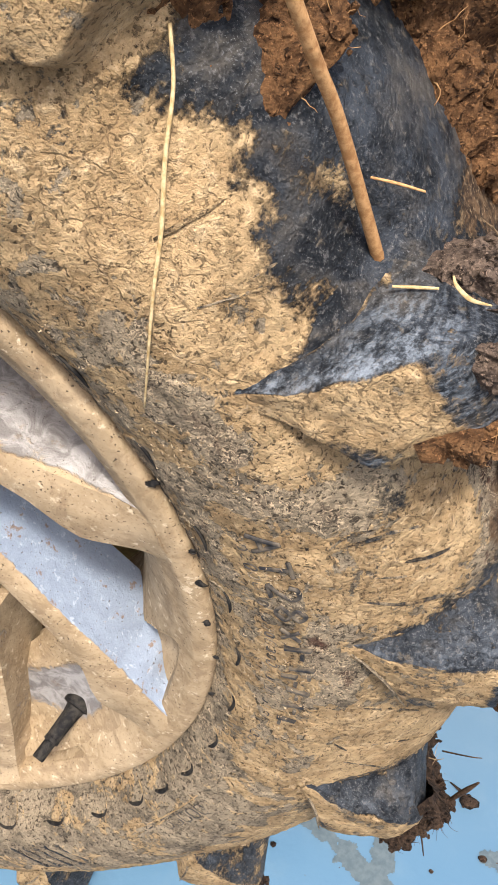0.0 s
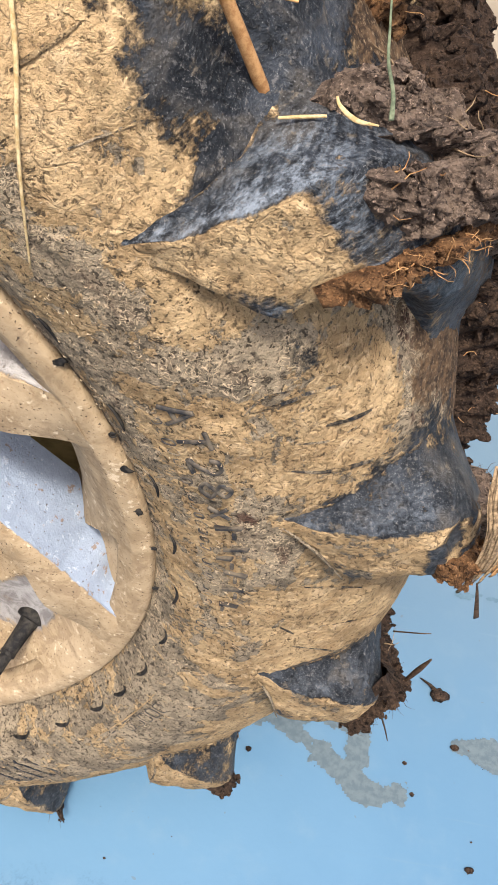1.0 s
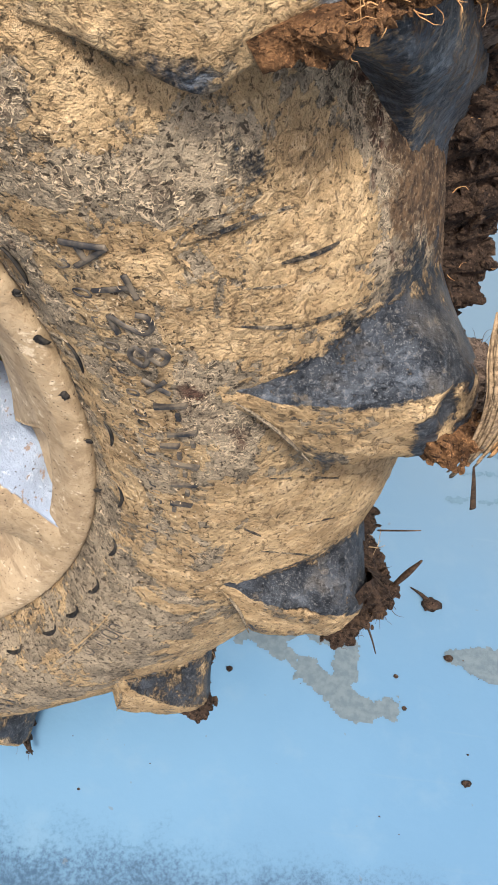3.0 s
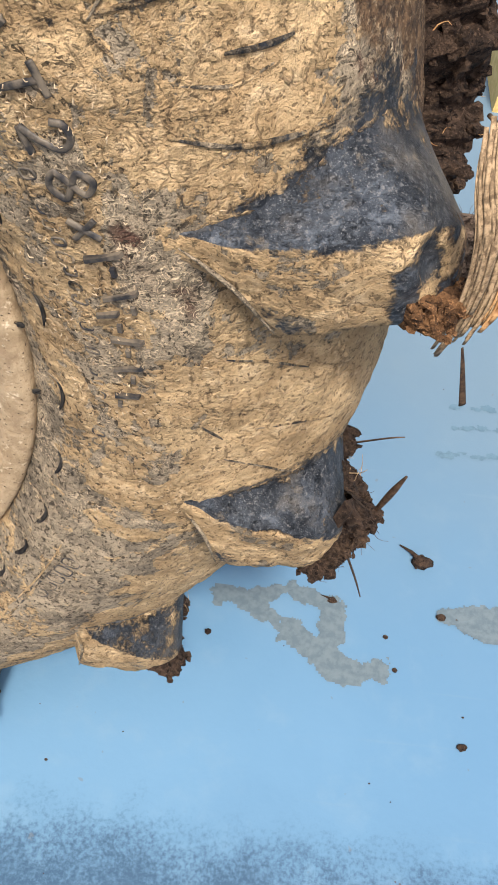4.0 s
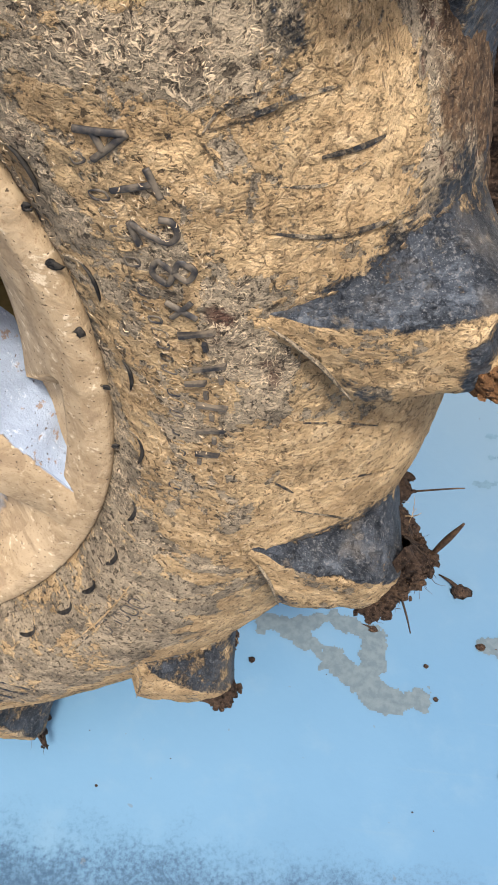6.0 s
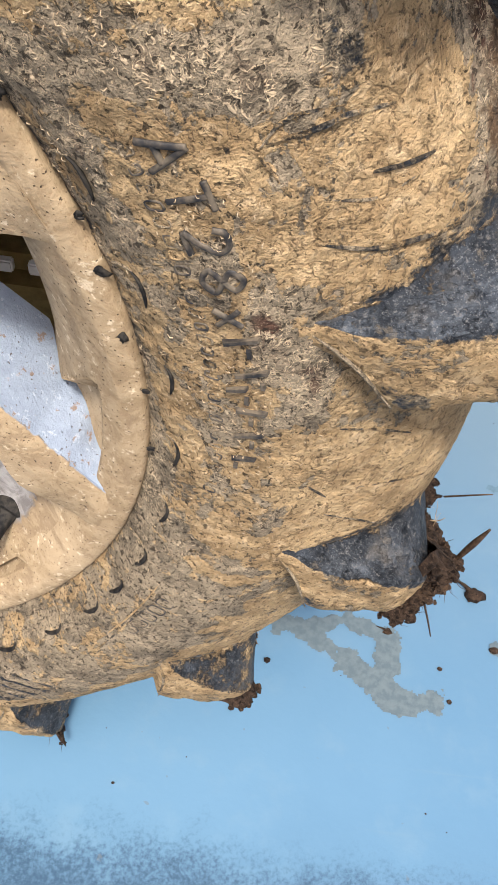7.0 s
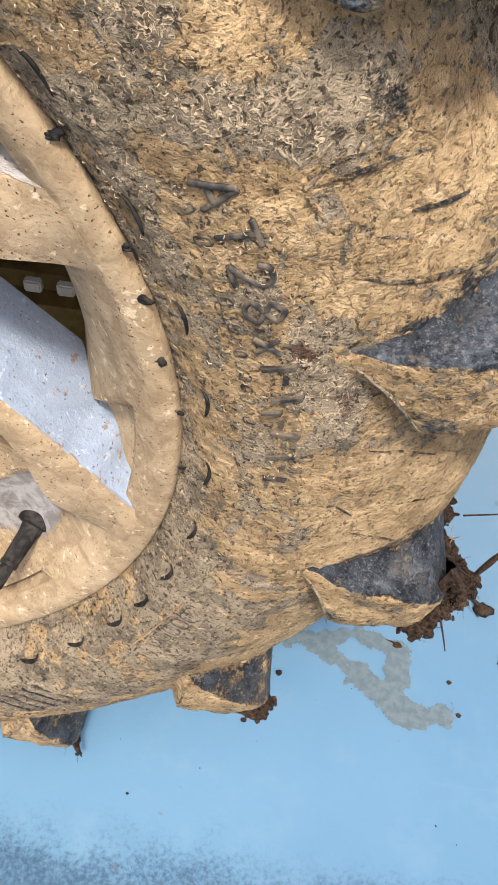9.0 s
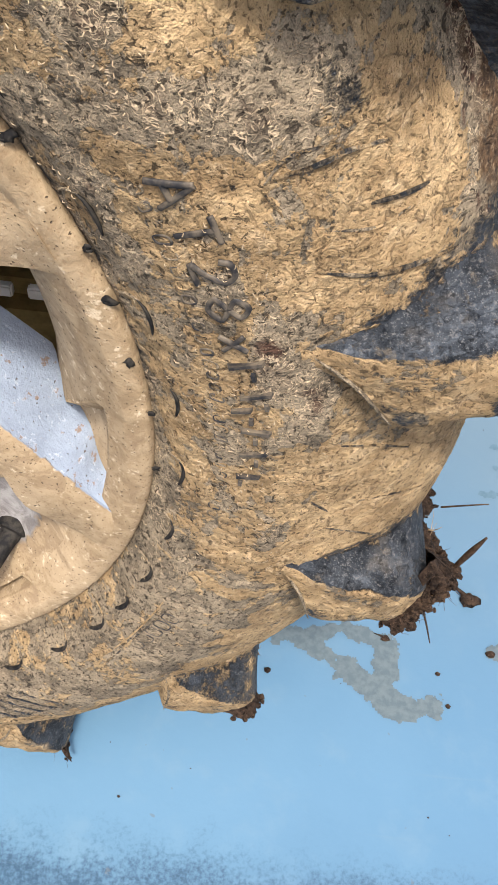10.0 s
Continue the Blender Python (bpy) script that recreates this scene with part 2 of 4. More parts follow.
def plain(name, a, b, rough=0.6, metal=0.0, scale=120):
    m = Mat(name, rough, metal)
    n = m.noise(scale, 5)
    return m.done(m.mix(m.step(n, 0.35, 0.65), a, b), None, n, 0.0005)


RUBBER = muddy_rubber()
ALLOY = alloy("muddy_alloy", 0.35)
SCUFFED = alloy("scuffed_alloy", 0.35, 0.85)
FLOOR = painted_floor()
EARTH = mud("damp_earth", (0.070, 0.050, 0.039), (0.235, 0.170, 0.128), (0.26, 0.19, 0.14))
DARK_EARTH = mud("dark_earth", (0.018, 0.011, 0.008), (0.080, 0.050, 0.033), (0.105, 0.064, 0.038))
RUST = mud("rusty_earth", (0.070, 0.034, 0.015), (0.23, 0.118, 0.052), (0.30, 0.165, 0.078))
SMEAR = plain("dried_film", (0.074, 0.102, 0.120), (0.102, 0.132, 0.148), 0.8, 0.0, 190)
STRAW = plant("pale_straw", (0.36, 0.25, 0.11), (0.56, 0.44, 0.25))
STICK = plant("brown_stalk", (0.30, 0.15, 0.06), (0.50, 0.29, 0.13))
BARK = plant("dry_bark", (0.12, 0.080, 0.045), (0.36, 0.255, 0.150))
GREEN = plant("green_blade", (0.13, 0.16, 0.10), (0.27, 0.31, 0.19))
ROOT = plant("dark_root", (0.024, 0.015, 0.010), (0.075, 0.046, 0.027))
BLACK = plain("valve_rubber", (0.006, 0.006, 0.007), (0.035, 0.031, 0.026), 0.75, 0.0, 260)
DARK = plain("dark_steel", (0.03, 0.025, 0.02), (0.10, 0.075, 0.045), 0.7)
OLIVE = plain("olive_dust", (0.17, 0.12, 0.045), (0.25, 0.18, 0.07), 0.8)
DUST = plain("pale_dust", (0.20, 0.165, 0.12), (0.27, 0.225, 0.17), 0.95, 0.0, 3)
DAYLIGHT = plain("daylight_white", (0.72, 0.71, 0.68), (0.8, 0.79, 0.77), 0.7)
FLAKE = plant("clay_flake", (0.34, 0.25, 0.155), (0.56, 0.44, 0.29), 0.9)
LETTER = plain("dusty_raised_rubber", (0.022, 0.022, 0.024), (0.125, 0.103, 0.077), 0.45, 0.0, 230)
YELLOW = plain("dusty_yellow", (0.55, 0.38, 0.13), (0.66, 0.48, 0.2), 0.7)

# ---- shared shapes ----
CZ = 0.3241        # height of the axle
MID = 0.105        # middle of the tyre, behind the rim's lip
TIP = 39.03        # turn of the first visible lug's tip, degrees up from +x
STEP = 24.0        # fifteen lugs a side


def ring(th, r, y):
    """A point of the wheel, from its axle: degrees up from +x, radius, depth."""
    a = radians(th)
    return Vector((r * math.cos(a), y, r * math.sin(a)))


def spline(table, u):
    """Catmull-Rom through rows (u, values...)."""
    n = len(table)
    i = 0
    while i < n - 2 and u > table[i + 1][0]:
        i += 1
    p1, p2 = table[i], table[i + 1]
    p0, p3 = table[max(i - 1, 0)], table[min(i + 2, n - 1)]
    t = min(max((u - p1[0]) / (p2[0] - p1[0]), 0), 1)
    out = []
    for a, b, c, d, ua, ud in zip(p0[1:], p1[1:], p2[1:], p3[1:], [p0[0]] * 9, [p3[0]] * 9):
        w = p2[0] - p1[0]
        m1 = (c - a) / (p2[0] - ua) * w if p2[0] > ua else c - b
        m2 = (d - b) / (ud - p1[0]) * w if ud > p1[0] else c - b
        out.append((2 * t**3 - 3 * t**2 + 1) * b + (t**3 - 2 * t**2 + t) * m1 + (-2 * t**3 + 3 * t**2) * c + (t**3 - t**2) * m2)
    return out


def smooth(x, lo=0.0, hi=1.0):
    x = min(max((x - lo) / (hi - lo), 0), 1)
    return x * x * (3 - 2 * x)


def mesh(name, verts, faces, material, soft=True, attrs=None, crisp=0):
    me = bpy.data.meshes.new(name)
    me.from_pydata([tuple(v) for v in verts], [], faces)
    me.materials.append(material)
    for key, vals in (attrs or {}).items():
        me.attributes.new(key, "FLOAT", "POINT").data.foreach_set("value", vals)
    if soft:
        me.polygons.foreach_set("use_smooth", [True] * len(me.polygons))
    me.update()
    if crisp:
        me.set_sharp_from_angle(angle=radians(crisp))
    return me


def part(name, me, parent, label=""):
    ob = new(name, me)
    ob.parent = parent
    return tagged(ob, label)


def grid_faces(nu, nv, closed=False):
    """Quads of a grid of nu rows by nv columns; closed joins the last row to the first."""
    f = []
    for i in range(nu if closed else nu - 1):
        for j in range(nv - 1):
            a, b = i * nv + j, ((i + 1) % nu) * nv + j
            f.append((a, b, b + 1, a + 1))
    return f


def tube(points, radii, sides=7, flat=1.0):
    """Verts and faces of a tapered tube along points; flat squeezes it to a blade."""
    verts, faces = [], []
    n = len(points)
    up = Vector((0.31, -0.9, 0.3)).normalized()
    for i, p in enumerate(points):
        d = (points[min(i + 1, n - 1)] - points[max(i - 1, 0)]).normalized()
        s = d.cross(up).normalized()
        t = s.cross(d)
        for k in range(sides):
            a = 2 * math.pi * k / sides
            verts.append(p + s * math.cos(a) * radii[i] + t * math.sin(a) * radii[i] * flat)
    for i in range(n - 1):
        for k in range(sides):
            a, b = i * sides + k, i * sides + (k + 1) % sides
            faces.append((a, b, b + sides, a + sides))
    faces.append(tuple(range(sides - 1, -1, -1)))
    faces.append(tuple(range((n - 1) * sides, n * sides)))
    return verts, faces


def join(parts):
    verts, faces = [], []
    for v, f in parts:
        k = len(verts)
        verts += v
        faces += [tuple(i + k for i in q) for q in f]
    return verts, faces


# carcass outline from the near bead to the crown: share, radius, depth
SIDE = [(0.0, 0.2225, 0.0140), (0.03, 0.2245, 0.0060), (0.07, 0.2275, 0.0012), (0.13, 0.2330, -0.0034), (0.20, 0.2400, -0.0085),
        (0.27, 0.2500, -0.0125), (0.34, 0.2620, -0.0155), (0.40, 0.2720, -0.0160), (0.46, 0.2810, -0.0142), (0.51, 0.2900, -0.0107),
        (0.56, 0.2985, -0.0062), (0.61, 0.3070, -0.0012), (0.66, 0.3150, 0.0045), (0.71, 0.3230, 0.0118), (0.76, 0.3295, 0.0205),
        (0.82, 0.3350, 0.0330), (0.88, 0.3392, 0.0500), (0.94, 0.3412, 0.0750), (1.0, 0.3420, 0.1050)]
BASE = [(0.0, 0.2780, -0.0152), (0.15, 0.2960, -0.0074), (0.30, 0.3135, 0.0036), (0.42, 0.3250, 0.0150), (0.52, 0.3320, 0.0265),
        (0.62, 0.3375, 0.0450), (0.80, 0.3410, 0.0750), (1.0, 0.3420, 0.1050)]
CREST = [(0.0, 0.2800, -0.0160), (0.15, 0.2980, -0.0168), (0.30, 0.3170, -0.0165), (0.42, 0.3320, -0.0130), (0.52, 0.3430, -0.0040),
         (0.62, 0.3515, 0.0130), (0.80, 0.3550, 0.0600), (1.0, 0.3560, 0.1050)]
# lug edges, degrees from its tip: foot above, crest above, crest below, foot below
EDGE = [(0.0, 0.2, -0.1, -0.7, -1.1), (0.10, -0.2, -0.9, -3.6, -4.4), (0.20, -0.7, -1.3, -7.0, -8.0), (0.30, -1.0, -1.5, -7.0, -8.7),
        (0.42, -1.5, -1.8, -7.2, -9.6), (0.52, -2.7, -2.7, -7.7, -10.5), (0.62, -4.6, -5.0, -9.2, -12.0), (0.80, -10.0, -11.5, -15.0, -17.5),
        (1.0, -17.0, -19.0, -24.0, -26.5)]


def wall(th, r, y):
    """A point of the tyre: the loaded wheel bulges low down, and is hollow under the first lug."""
    low = max(0.0, -th) if th > -120 else 0.0
    y -= 0.00021 * min(low, 60) * smooth(r, 0.224, 0.242) * smooth(0.2 - y, 0.0, 0.1)
    mid_ = math.exp(-((th + 6) / 15) ** 2)
    r += 0.0040 * mid_ * smooth(r, 0.295, 0.325) * (1 - smooth(r, 0.337, 0.345))
    hollow = math.exp(-((th - 26) / 3.2) ** 2 - ((r - 0.326) / 0.010) ** 2) + 1.2 * math.exp(-((th - 41) / 3.6) ** 2 - ((r - 0.321) / 0.010) ** 2)
    y += 0.008 * hollow * smooth(y, -0.012, 0.004)
    return ring(th, r, y)


def skin(th, r, out=0.0):
    """A point on the tyre's near sidewall at a turn and radius, lifted off it."""
    lo, hi = 0.0, 1.0
    for _ in range(24):
        m = (lo + hi) / 2
        if spline(SIDE, m)[0] < r:
            lo = m
        else:
            hi = m
    a, b = spline(SIDE, max(lo - 0.01, 0)), spline(SIDE, min(lo + 0.01, 1))
    dr, dy = b[0] - a[0], b[1] - a[1]
    k = math.hypot(dr, dy)
    rr, y = spline(SIDE, lo)
    return wall(th, rr + dy / k * out, y - dr / k * out)


def crest(th_tip, u, w, out=0.0):
    """A point on top of a lug: share along it, share across its top (0 above, 1 below), lifted off it."""
    r, y = spline(CREST, u)
    _, a, b, _ = spline(EDGE, u)
    r0, y0 = spline(CREST, max(u - 0.02, 0))
    r1, y1 = spline(CREST, min(u + 0.02, 1))
    k = math.hypot(r1 - r0, y1 - y0)
    return wall(th_tip + a + (b - a) * w, r + (y1 - y0) / k * out, y - (r1 - r0) / k * out)


def ground_clamp(v):
    """Rubber that bears on the floor flattens."""
    if v.z < 0.003 - CZ:
        v.z = 0.003 - CZ + (v.z + CZ) * 0.02
    return v


def build_lug(th_tip, near, seed, worn_off=1.0, skirt=0.0, dent=0.0, damp=1.0):
    """One rubber lug in place; its mask holds where the clay is rubbed off and a darker underside."""
    nu, nv = 96, 48
    verts, bare, brown, grime, scuff, along, across = [], [], [], [], [], [], []
    for i in range(nu):
        u = (i / (nu - 1)) ** 1.1
        r0, y0 = spline(BASE, u)
        r1, y1 = spline(CREST, u)
        e = spline(EDGE, u)
        e[3] -= skirt * smooth(u, 0.36, 0.56)
        e[0] += (1.8 if skirt else 3.0) * smooth(u, 0.12, 0.5)
        for j in range(nv):
            w = j / (nv - 1)
            if w < 0.42:
                k = w / 0.42
                th, h = e[0] + (e[1] - e[0]) * k, 0.55 * k ** 2.4 + 0.45 * smooth(k) ** 1.3
            elif w < 0.80:
                k = (w - 0.42) / 0.38
                th, h = e[1] + (e[2] - e[1]) * k, 1 - 0.05 * (2 * k - 1) ** 4 - 0.16 * k * (1 - smooth(u, 0.35, 0.55))
            else:
                k = (w - 0.80) / 0.20
                th, h = e[2] + (e[3] - e[2]) * k, (0.95 - 0.16 * (1 - smooth(u, 0.35, 0.55))) * (1 - smooth(k))
            tip = smooth(u, 0, 0.12)
            h *= 0.12 + 0.88 * tip
            h *= 1 - smooth(u, 0.86, 1.0)
            h -= 0.07 * (1 if j in (0, nv - 1) else 0)
            r, y = r0 + (r1 - r0) * h, y0 + (y1 - y0) * h
            p = ring(th_tip + th, r, y)
            n = noise.fractal(p * 90 + Vector((seed, 0, 0)), 1.0, 2.0, 4)
            fine = noise.fractal(p * 330 + Vector((seed, 0, 5)), 1.0, 2.0, 3)
            p = wall(th_tip + th, r + 0.0009 * n * h + 0.0003 * fine, y - 0.0011 * n - 0.0005 * fine)
            hollow = dent * math.exp(-((u - 0.50) / 0.040) ** 2 - ((w - 0.54) / 0.11) ** 2)
            ridge = dent * math.exp(-((u - 0.50) / 0.080) ** 2 - ((w - 0.54) / 0.20) ** 2)
            p = p + ring(th_tip + th, ridge * 0.0014 - hollow * 0.0042, hollow * 0.0036 - ridge * 0.0012)
            if not near:
                p.y = 2 * MID - p.y
            verts.append(ground_clamp(p))
            up = (0.50 + 0.55 * smooth(w + 0.06 * n, 0.0, 0.22)) * (1 - smooth(w + 0.07 * n, 0.37, 0.47))
            b = up * smooth(u, 0.0, 0.05) * (1 - 0.25 * smooth(u, 0.45, 0.7)) * (0.95 + 0.5 * max(-0.4, min(0.3, n)))
            b = max(b, 0.75 * smooth(w, 0.82, 0.92) * smooth(u, 0.5, 0.65))
            b = max(b, 0.75 * smooth(n, 0.0, 0.45) * smooth(u, 0.32, 0.5))
            b = max(b, 0.62 * smooth(w, 0.80, 0.86) * smooth(u, 0.3, 0.4) * (skirt > 0))
            if damp < 1:
                b = max(b, 0.85 * smooth(u, 0.36, 0.48))
            b = max(b, 1.1 * hollow, 0.58 * (skirt > 0) * smooth(u + 0.06 * n, 0.36, 0.44))
            b = max(b, 0.95 * math.exp(-((u - 0.435) / 0.034) ** 2) * smooth(w + 0.03 * n, 0.50, 0.56) * dent)
            corner = math.exp(-((u - 0.20) / 0.06) ** 2 - ((w - 0.76) / 0.09) ** 2)
            bare.append(max(b, 0.58 * corner) * worn_off)
            brown.append(max(smooth(u, 0.40, 0.6) * smooth(n, -0.5, 0.2), smooth(u, 0.62, 0.72)) * damp)
            grime.append(0.2 * smooth(n, 0, 0.4))
            along.append(radians(th_tip + th) * 0.30)
            across.append(u * 0.14 + seed)
            # scuffing and painted sheen, strongest near the crest and on the first lug
            scuff.append((1.5 if seed < 3 or 40 < seed < 45 else 0.32 if seed < 6 else 0.2) * (0.15 + 0.85 * smooth(w, 0.10, 0.36)) * (1 - 0.75 * smooth(u, 0.36, 0.56)))
    faces = grid_faces(nu, nv)
    faces.append(tuple((nu - 1) * nv + j for j in range(nv)))
    if near:
        faces = [tuple(reversed(f)) for f in faces]
    return mesh("lug", verts, faces, RUBBER, True, dict(bare=bare, brown=brown, grime=grime, scuff=scuff, along=along, across=across))


def blob(th, r, th0, r0, wth, wr):
    return math.exp(-((th - th0) / wth) ** 2 - ((r - r0) / wr) ** 2)


FOOT_R = [q[1] for q in BASE]
FOOT_T = [float(np.interp(q[0], [e[0] for e in EDGE], [e[1] for e in EDGE])) for q in BASE]


def build_carcass():
    fine = [-74 + 0.28 * i for i in range(int(150 / 0.28))]
    rest = [fine[-1] + 3 * i for i in range(1, 70)]
    turns = fine + [t for t in rest if t < 360 - 74.5]
    us = [i / 128 for i in range(129)]
    rows = [spline(SIDE, u) for u in us]
    far = [(r, 2 * MID - y) for r, y in (spline(SIDE, i / 30) for i in range(29, -1, -1))]
    prof = rows + far
    verts, bare, brown, grime, along, across, scuff = [], [], [], [], [], [], []
    for t in turns:
        for k, (r, y) in enumerate(prof):
            near = k < len(rows)
            b = br = g = calm = 0.0
            p = ring(t, r, y)
            if near and -75 < t < 77:
                q = p * 1.0
                n1 = noise.fractal(q * 70, 1.0, 2.0, 3)
                n2 = noise.fractal(q * 260 + Vector((3, 1, 4)), 0.9, 2.0, 4)
                lift = 0.0005 * n1 + 0.00065 * max(n2, -0.3)
                a, c = prof[max(k - 1, 0)], prof[min(k + 1, len(prof) - 1)]
                dr, dy = c[0] - a[0], c[1] - a[1]
                m = math.hypot(dr, dy) or 1
                p = wall(t, r + dy / m * lift, y - dr / m * lift)
                rel = (t - TIP + 12 + 720) % STEP - 12          # degrees from the nearest tip
                # clay rubbed off above every lug, fading up the wall
                foot = float(np.interp(r, FOOT_R, FOOT_T))
                away = rel - foot
                reach = (0.8 + 3.4 * smooth(r, 0.298, 0.330)) if away > 0 else 1.0
                b += 0.80 * math.exp(-(away / reach) ** 2) * smooth(r, 0.283, 0.303) * (t < 40)
                # black rubber swept clean above the first lug
                start = float(np.interp(t, [37, 38.5, 40.2, 43.6, 45.8, 48.6, 51, 54], [0.312, 0.305, 0.302, 0.3035, 0.311, 0.3145, 0.309, 0.305]))
                b += 0.85 * smooth(r - start + 0.006 * n1 + 0.004 * n2, -0.007, 0.007) * smooth(t, 37.5, 39.5) * (1 - smooth(t, 52, 55))
                b -= 0.45 * blob(t, r, 40.6, 0.3085, 1.5, 0.004) + 0.4 * blob(t, r, 44.0, 0.322, 2.0, 0.004)
                # damp stains below it
                b += 0.34 * blob(t, r, 28.4, 0.3015, 2.4, 0.0065) + 0.26 * blob(t, r, 26.2, 0.304, 2.0, 0.005)
                g += 0.8 * blob(t, r, 27.8, 0.302, 3.0, 0.007) + 0.55 * smooth(n2, 0.30, 0.55) * smooth(r, 0.307, 0.317) * smooth(t, 9, 14) * (t < 34) + 0.62 * blob(t, r, 29.3, 0.323, 2.6, 0.007) + 0.45 * blob(t, r, 25.0, 0.328, 2.5, 0.006)
                b += 0.15 * smooth(n1, 0.15, 0.5) * smooth(r, 0.325, 0.335)
                br += smooth(r, 0.332, 0.340) * (0.9 if t > -40 else 0.6)
                br += 0.40 * smooth(r, 0.322, 0.334) * smooth(t, 13, 20) * (t < 36)
                br += 0.6 * blob(t, r, 20.0, 0.331, 4.0, 0.006)
                damp_ = smooth(r, 0.317, 0.329) * smooth(t, 12, 17) * (t < 36)
                g += 0.9 * damp_
                b += 0.10 * damp_
                # dusty dark film on the inner wall, thick clay on the belly
                g += 0.28 * (1 - smooth(r, 0.262, 0.290)) + 0.35 * smooth(n1, -0.05, 0.3) * (1 - smooth(r, 0.29, 0.305))
                g += 0.45 * blob(t, r, 33, 0.268, 7, 0.015) + 0.65 * blob(t, r, 28.6, 0.288, 3, 0.008) + 0.3 * blob(t, r, 44, 0.262, 8, 0.012)
                g += 0.80 * blob(t, r, 14, 0.272, 6, 0.008) + 0.7 * blob(t, r, 9, 0.281, 4, 0.006)
                g += 0.45 * (1 - smooth(t, -25, -6)) * (1 - smooth(r, 0.272, 0.290))
                # first term: dark dirt by the rim, with the gap's shade painted in
                g += 0.50 * (1 - smooth(r, 0.227, 0.236)) + 0.50 * blob(t, r, 27, 0.2425, 9, 0.0055)
                g -= 0.55 * blob(t, r, 20, 0.301, 5, 0.014) + 0.5 * blob(t, r, 35.5, 0.243, 2.5, 0.004) + 0.5 * blob(t, r, 26.4, 0.2475, 2.2, 0.003)
                g -= 0.75 * blob(t, r, 5.2, 0.2375, 2.4, 0.0045) + 0.50 * blob(t, r, 3.0, 0.298, 6, 0.014) + 0.5 * blob(t, r, -6, 0.292, 4, 0.014) + 0.5 * blob(t, r, 46, 0.297, 6, 0.013) + 0.4 * blob(t, r, -24, 0.295, 9, 0.012) + 0.35 * blob(t, r, -9, 0.257, 4, 0.004)
                # same band by the rim, darkened further for dirt and the gap's shade
                b += (0.26 + 0.36 * smooth(t, 2, 12)) * (1 - smooth(r + 0.0015 * n1, 0.2255, 0.232)) * smooth(t, -30, 0)
                calm = 1 - smooth(t, -24, -4)
                g = min(g, 0.85 - 0.15 * calm) if t < 8 else g
            else:
                br = 0.8
            verts.append(ground_clamp(p))
            bare.append(max(b, 0.0))
            brown.append(br)
            grime.append(max(g, 0.0))
            along.append(radians(t) * 0.30)
            across.append(k * 0.0014)
            scuff.append(calm)
    return mesh("tyre", verts, grid_faces(len(turns), len(prof), True), RUBBER, True, dict(bare=bare, brown=brown, grime=grime, scuff=scuff, along=along, across=across))


# ---- floor and surroundings ----
def slab(x0, x1, y0, y1, z0, z1, material, name):
    v = [(x, y, z) for z in (z0, z1) for y in (y0, y1) for x in (x0, x1)]
    f = [(0, 2, 3, 1), (4, 5, 7, 6), (0, 1, 5, 4), (2, 6, 7, 3), (0, 4, 6, 2), (1, 3, 7, 5)]
    return mesh(name, v, f, material, False)


floor = tagged(new("floor", slab(-1.4, 2.2, -1.1, 1.05, -0.004, 0.0, FLOOR, "floor")), "light blue painted metal bed floor, dusty and speckled", "floor", kind="structure")
ground = tagged(new("ground", slab(-40, 40, -40, 40, -0.75, -0.7, DUST, "ground")), "pale sunlit earth round the loading bed", "ground", kind="structure")

# ---- the wheel ----
wheel = tagged(new("atv_wheel"), "mud-caked off-road tyre on alloy wheel on blue floor", "wheel")
wheel.location = (0, MID, 0)
HUB = (0, -MID, CZ)
tyre = part("tyre", build_carcass(), wheel, "black rubber tyre crusted with dried tan clay")
tyre.location = HUB
for side in (True, False):
    for i in range(15):
        part("lug", build_lug(TIP - STEP * i - (0 if side else 12), side, 3.1 * i + (0 if side else 50), 0.68 if 2 < i < 8 else 0.35 if i == 14 else 1.0, 8.0 if i == 0 and side else 0.0, 1.0 if i == 1 and side else 0.0, 0.3 if i == 14 else 1.0), tyre)

for i in range(1, 5):
    pts = [crest(TIP - STEP * i, 0.015 + 0.165 * k / 11, 1.0 - 0.25 * (1 - k / 11), -0.0002) for k in range(12)]
    me = mesh("scuffed_edge", *tube(pts, [0.0002 + 0.0005 * math.sin(math.pi * k / 11) for k in range(12)], 6), RUBBER, True, None)
    n = len(me.vertices)
    for key, val in (("bare", 0.25), ("brown", 0.0), ("grime", 0.5), ("scuff", 0.0)):
        me.attributes.new(key, "FLOAT", "POINT").data.foreach_set("value", [val] * n)
    part("scuffed_edge", me, tyre, "pale scuffed crease along a lug's edge")

# rim: lip, inner slope and barrel
RIM = [(0.0, 0.2235, 0.0150), (0.06, 0.2258, 0.0080), (0.12, 0.2274, 0.0020), (0.18, 0.2266, -0.0014), (0.24, 0.2236, -0.0025), (0.30, 0.2190, -0.0021),
       (0.33, 0.2170, -0.0013), (0.40, 0.2090, 0.0042), (0.50, 0.1990, 0.0150), (0.58, 0.1905, 0.0285), (0.66, 0.1826, 0.0500), (0.75, 0.1820, 0.0800), (1.0, 0.1870, 0.2080)]


POCKET_R = 0.2105   # radius of the pocket beside each spoke


def rim_line(u):
    """The rim's section: rounded lip, then flat bevels."""
    if u < 0.33:
        return spline(RIM, u)
    return [float(np.interp(u, [q[0] for q in RIM], [q[c] for q in RIM])) for c in (1, 2)]


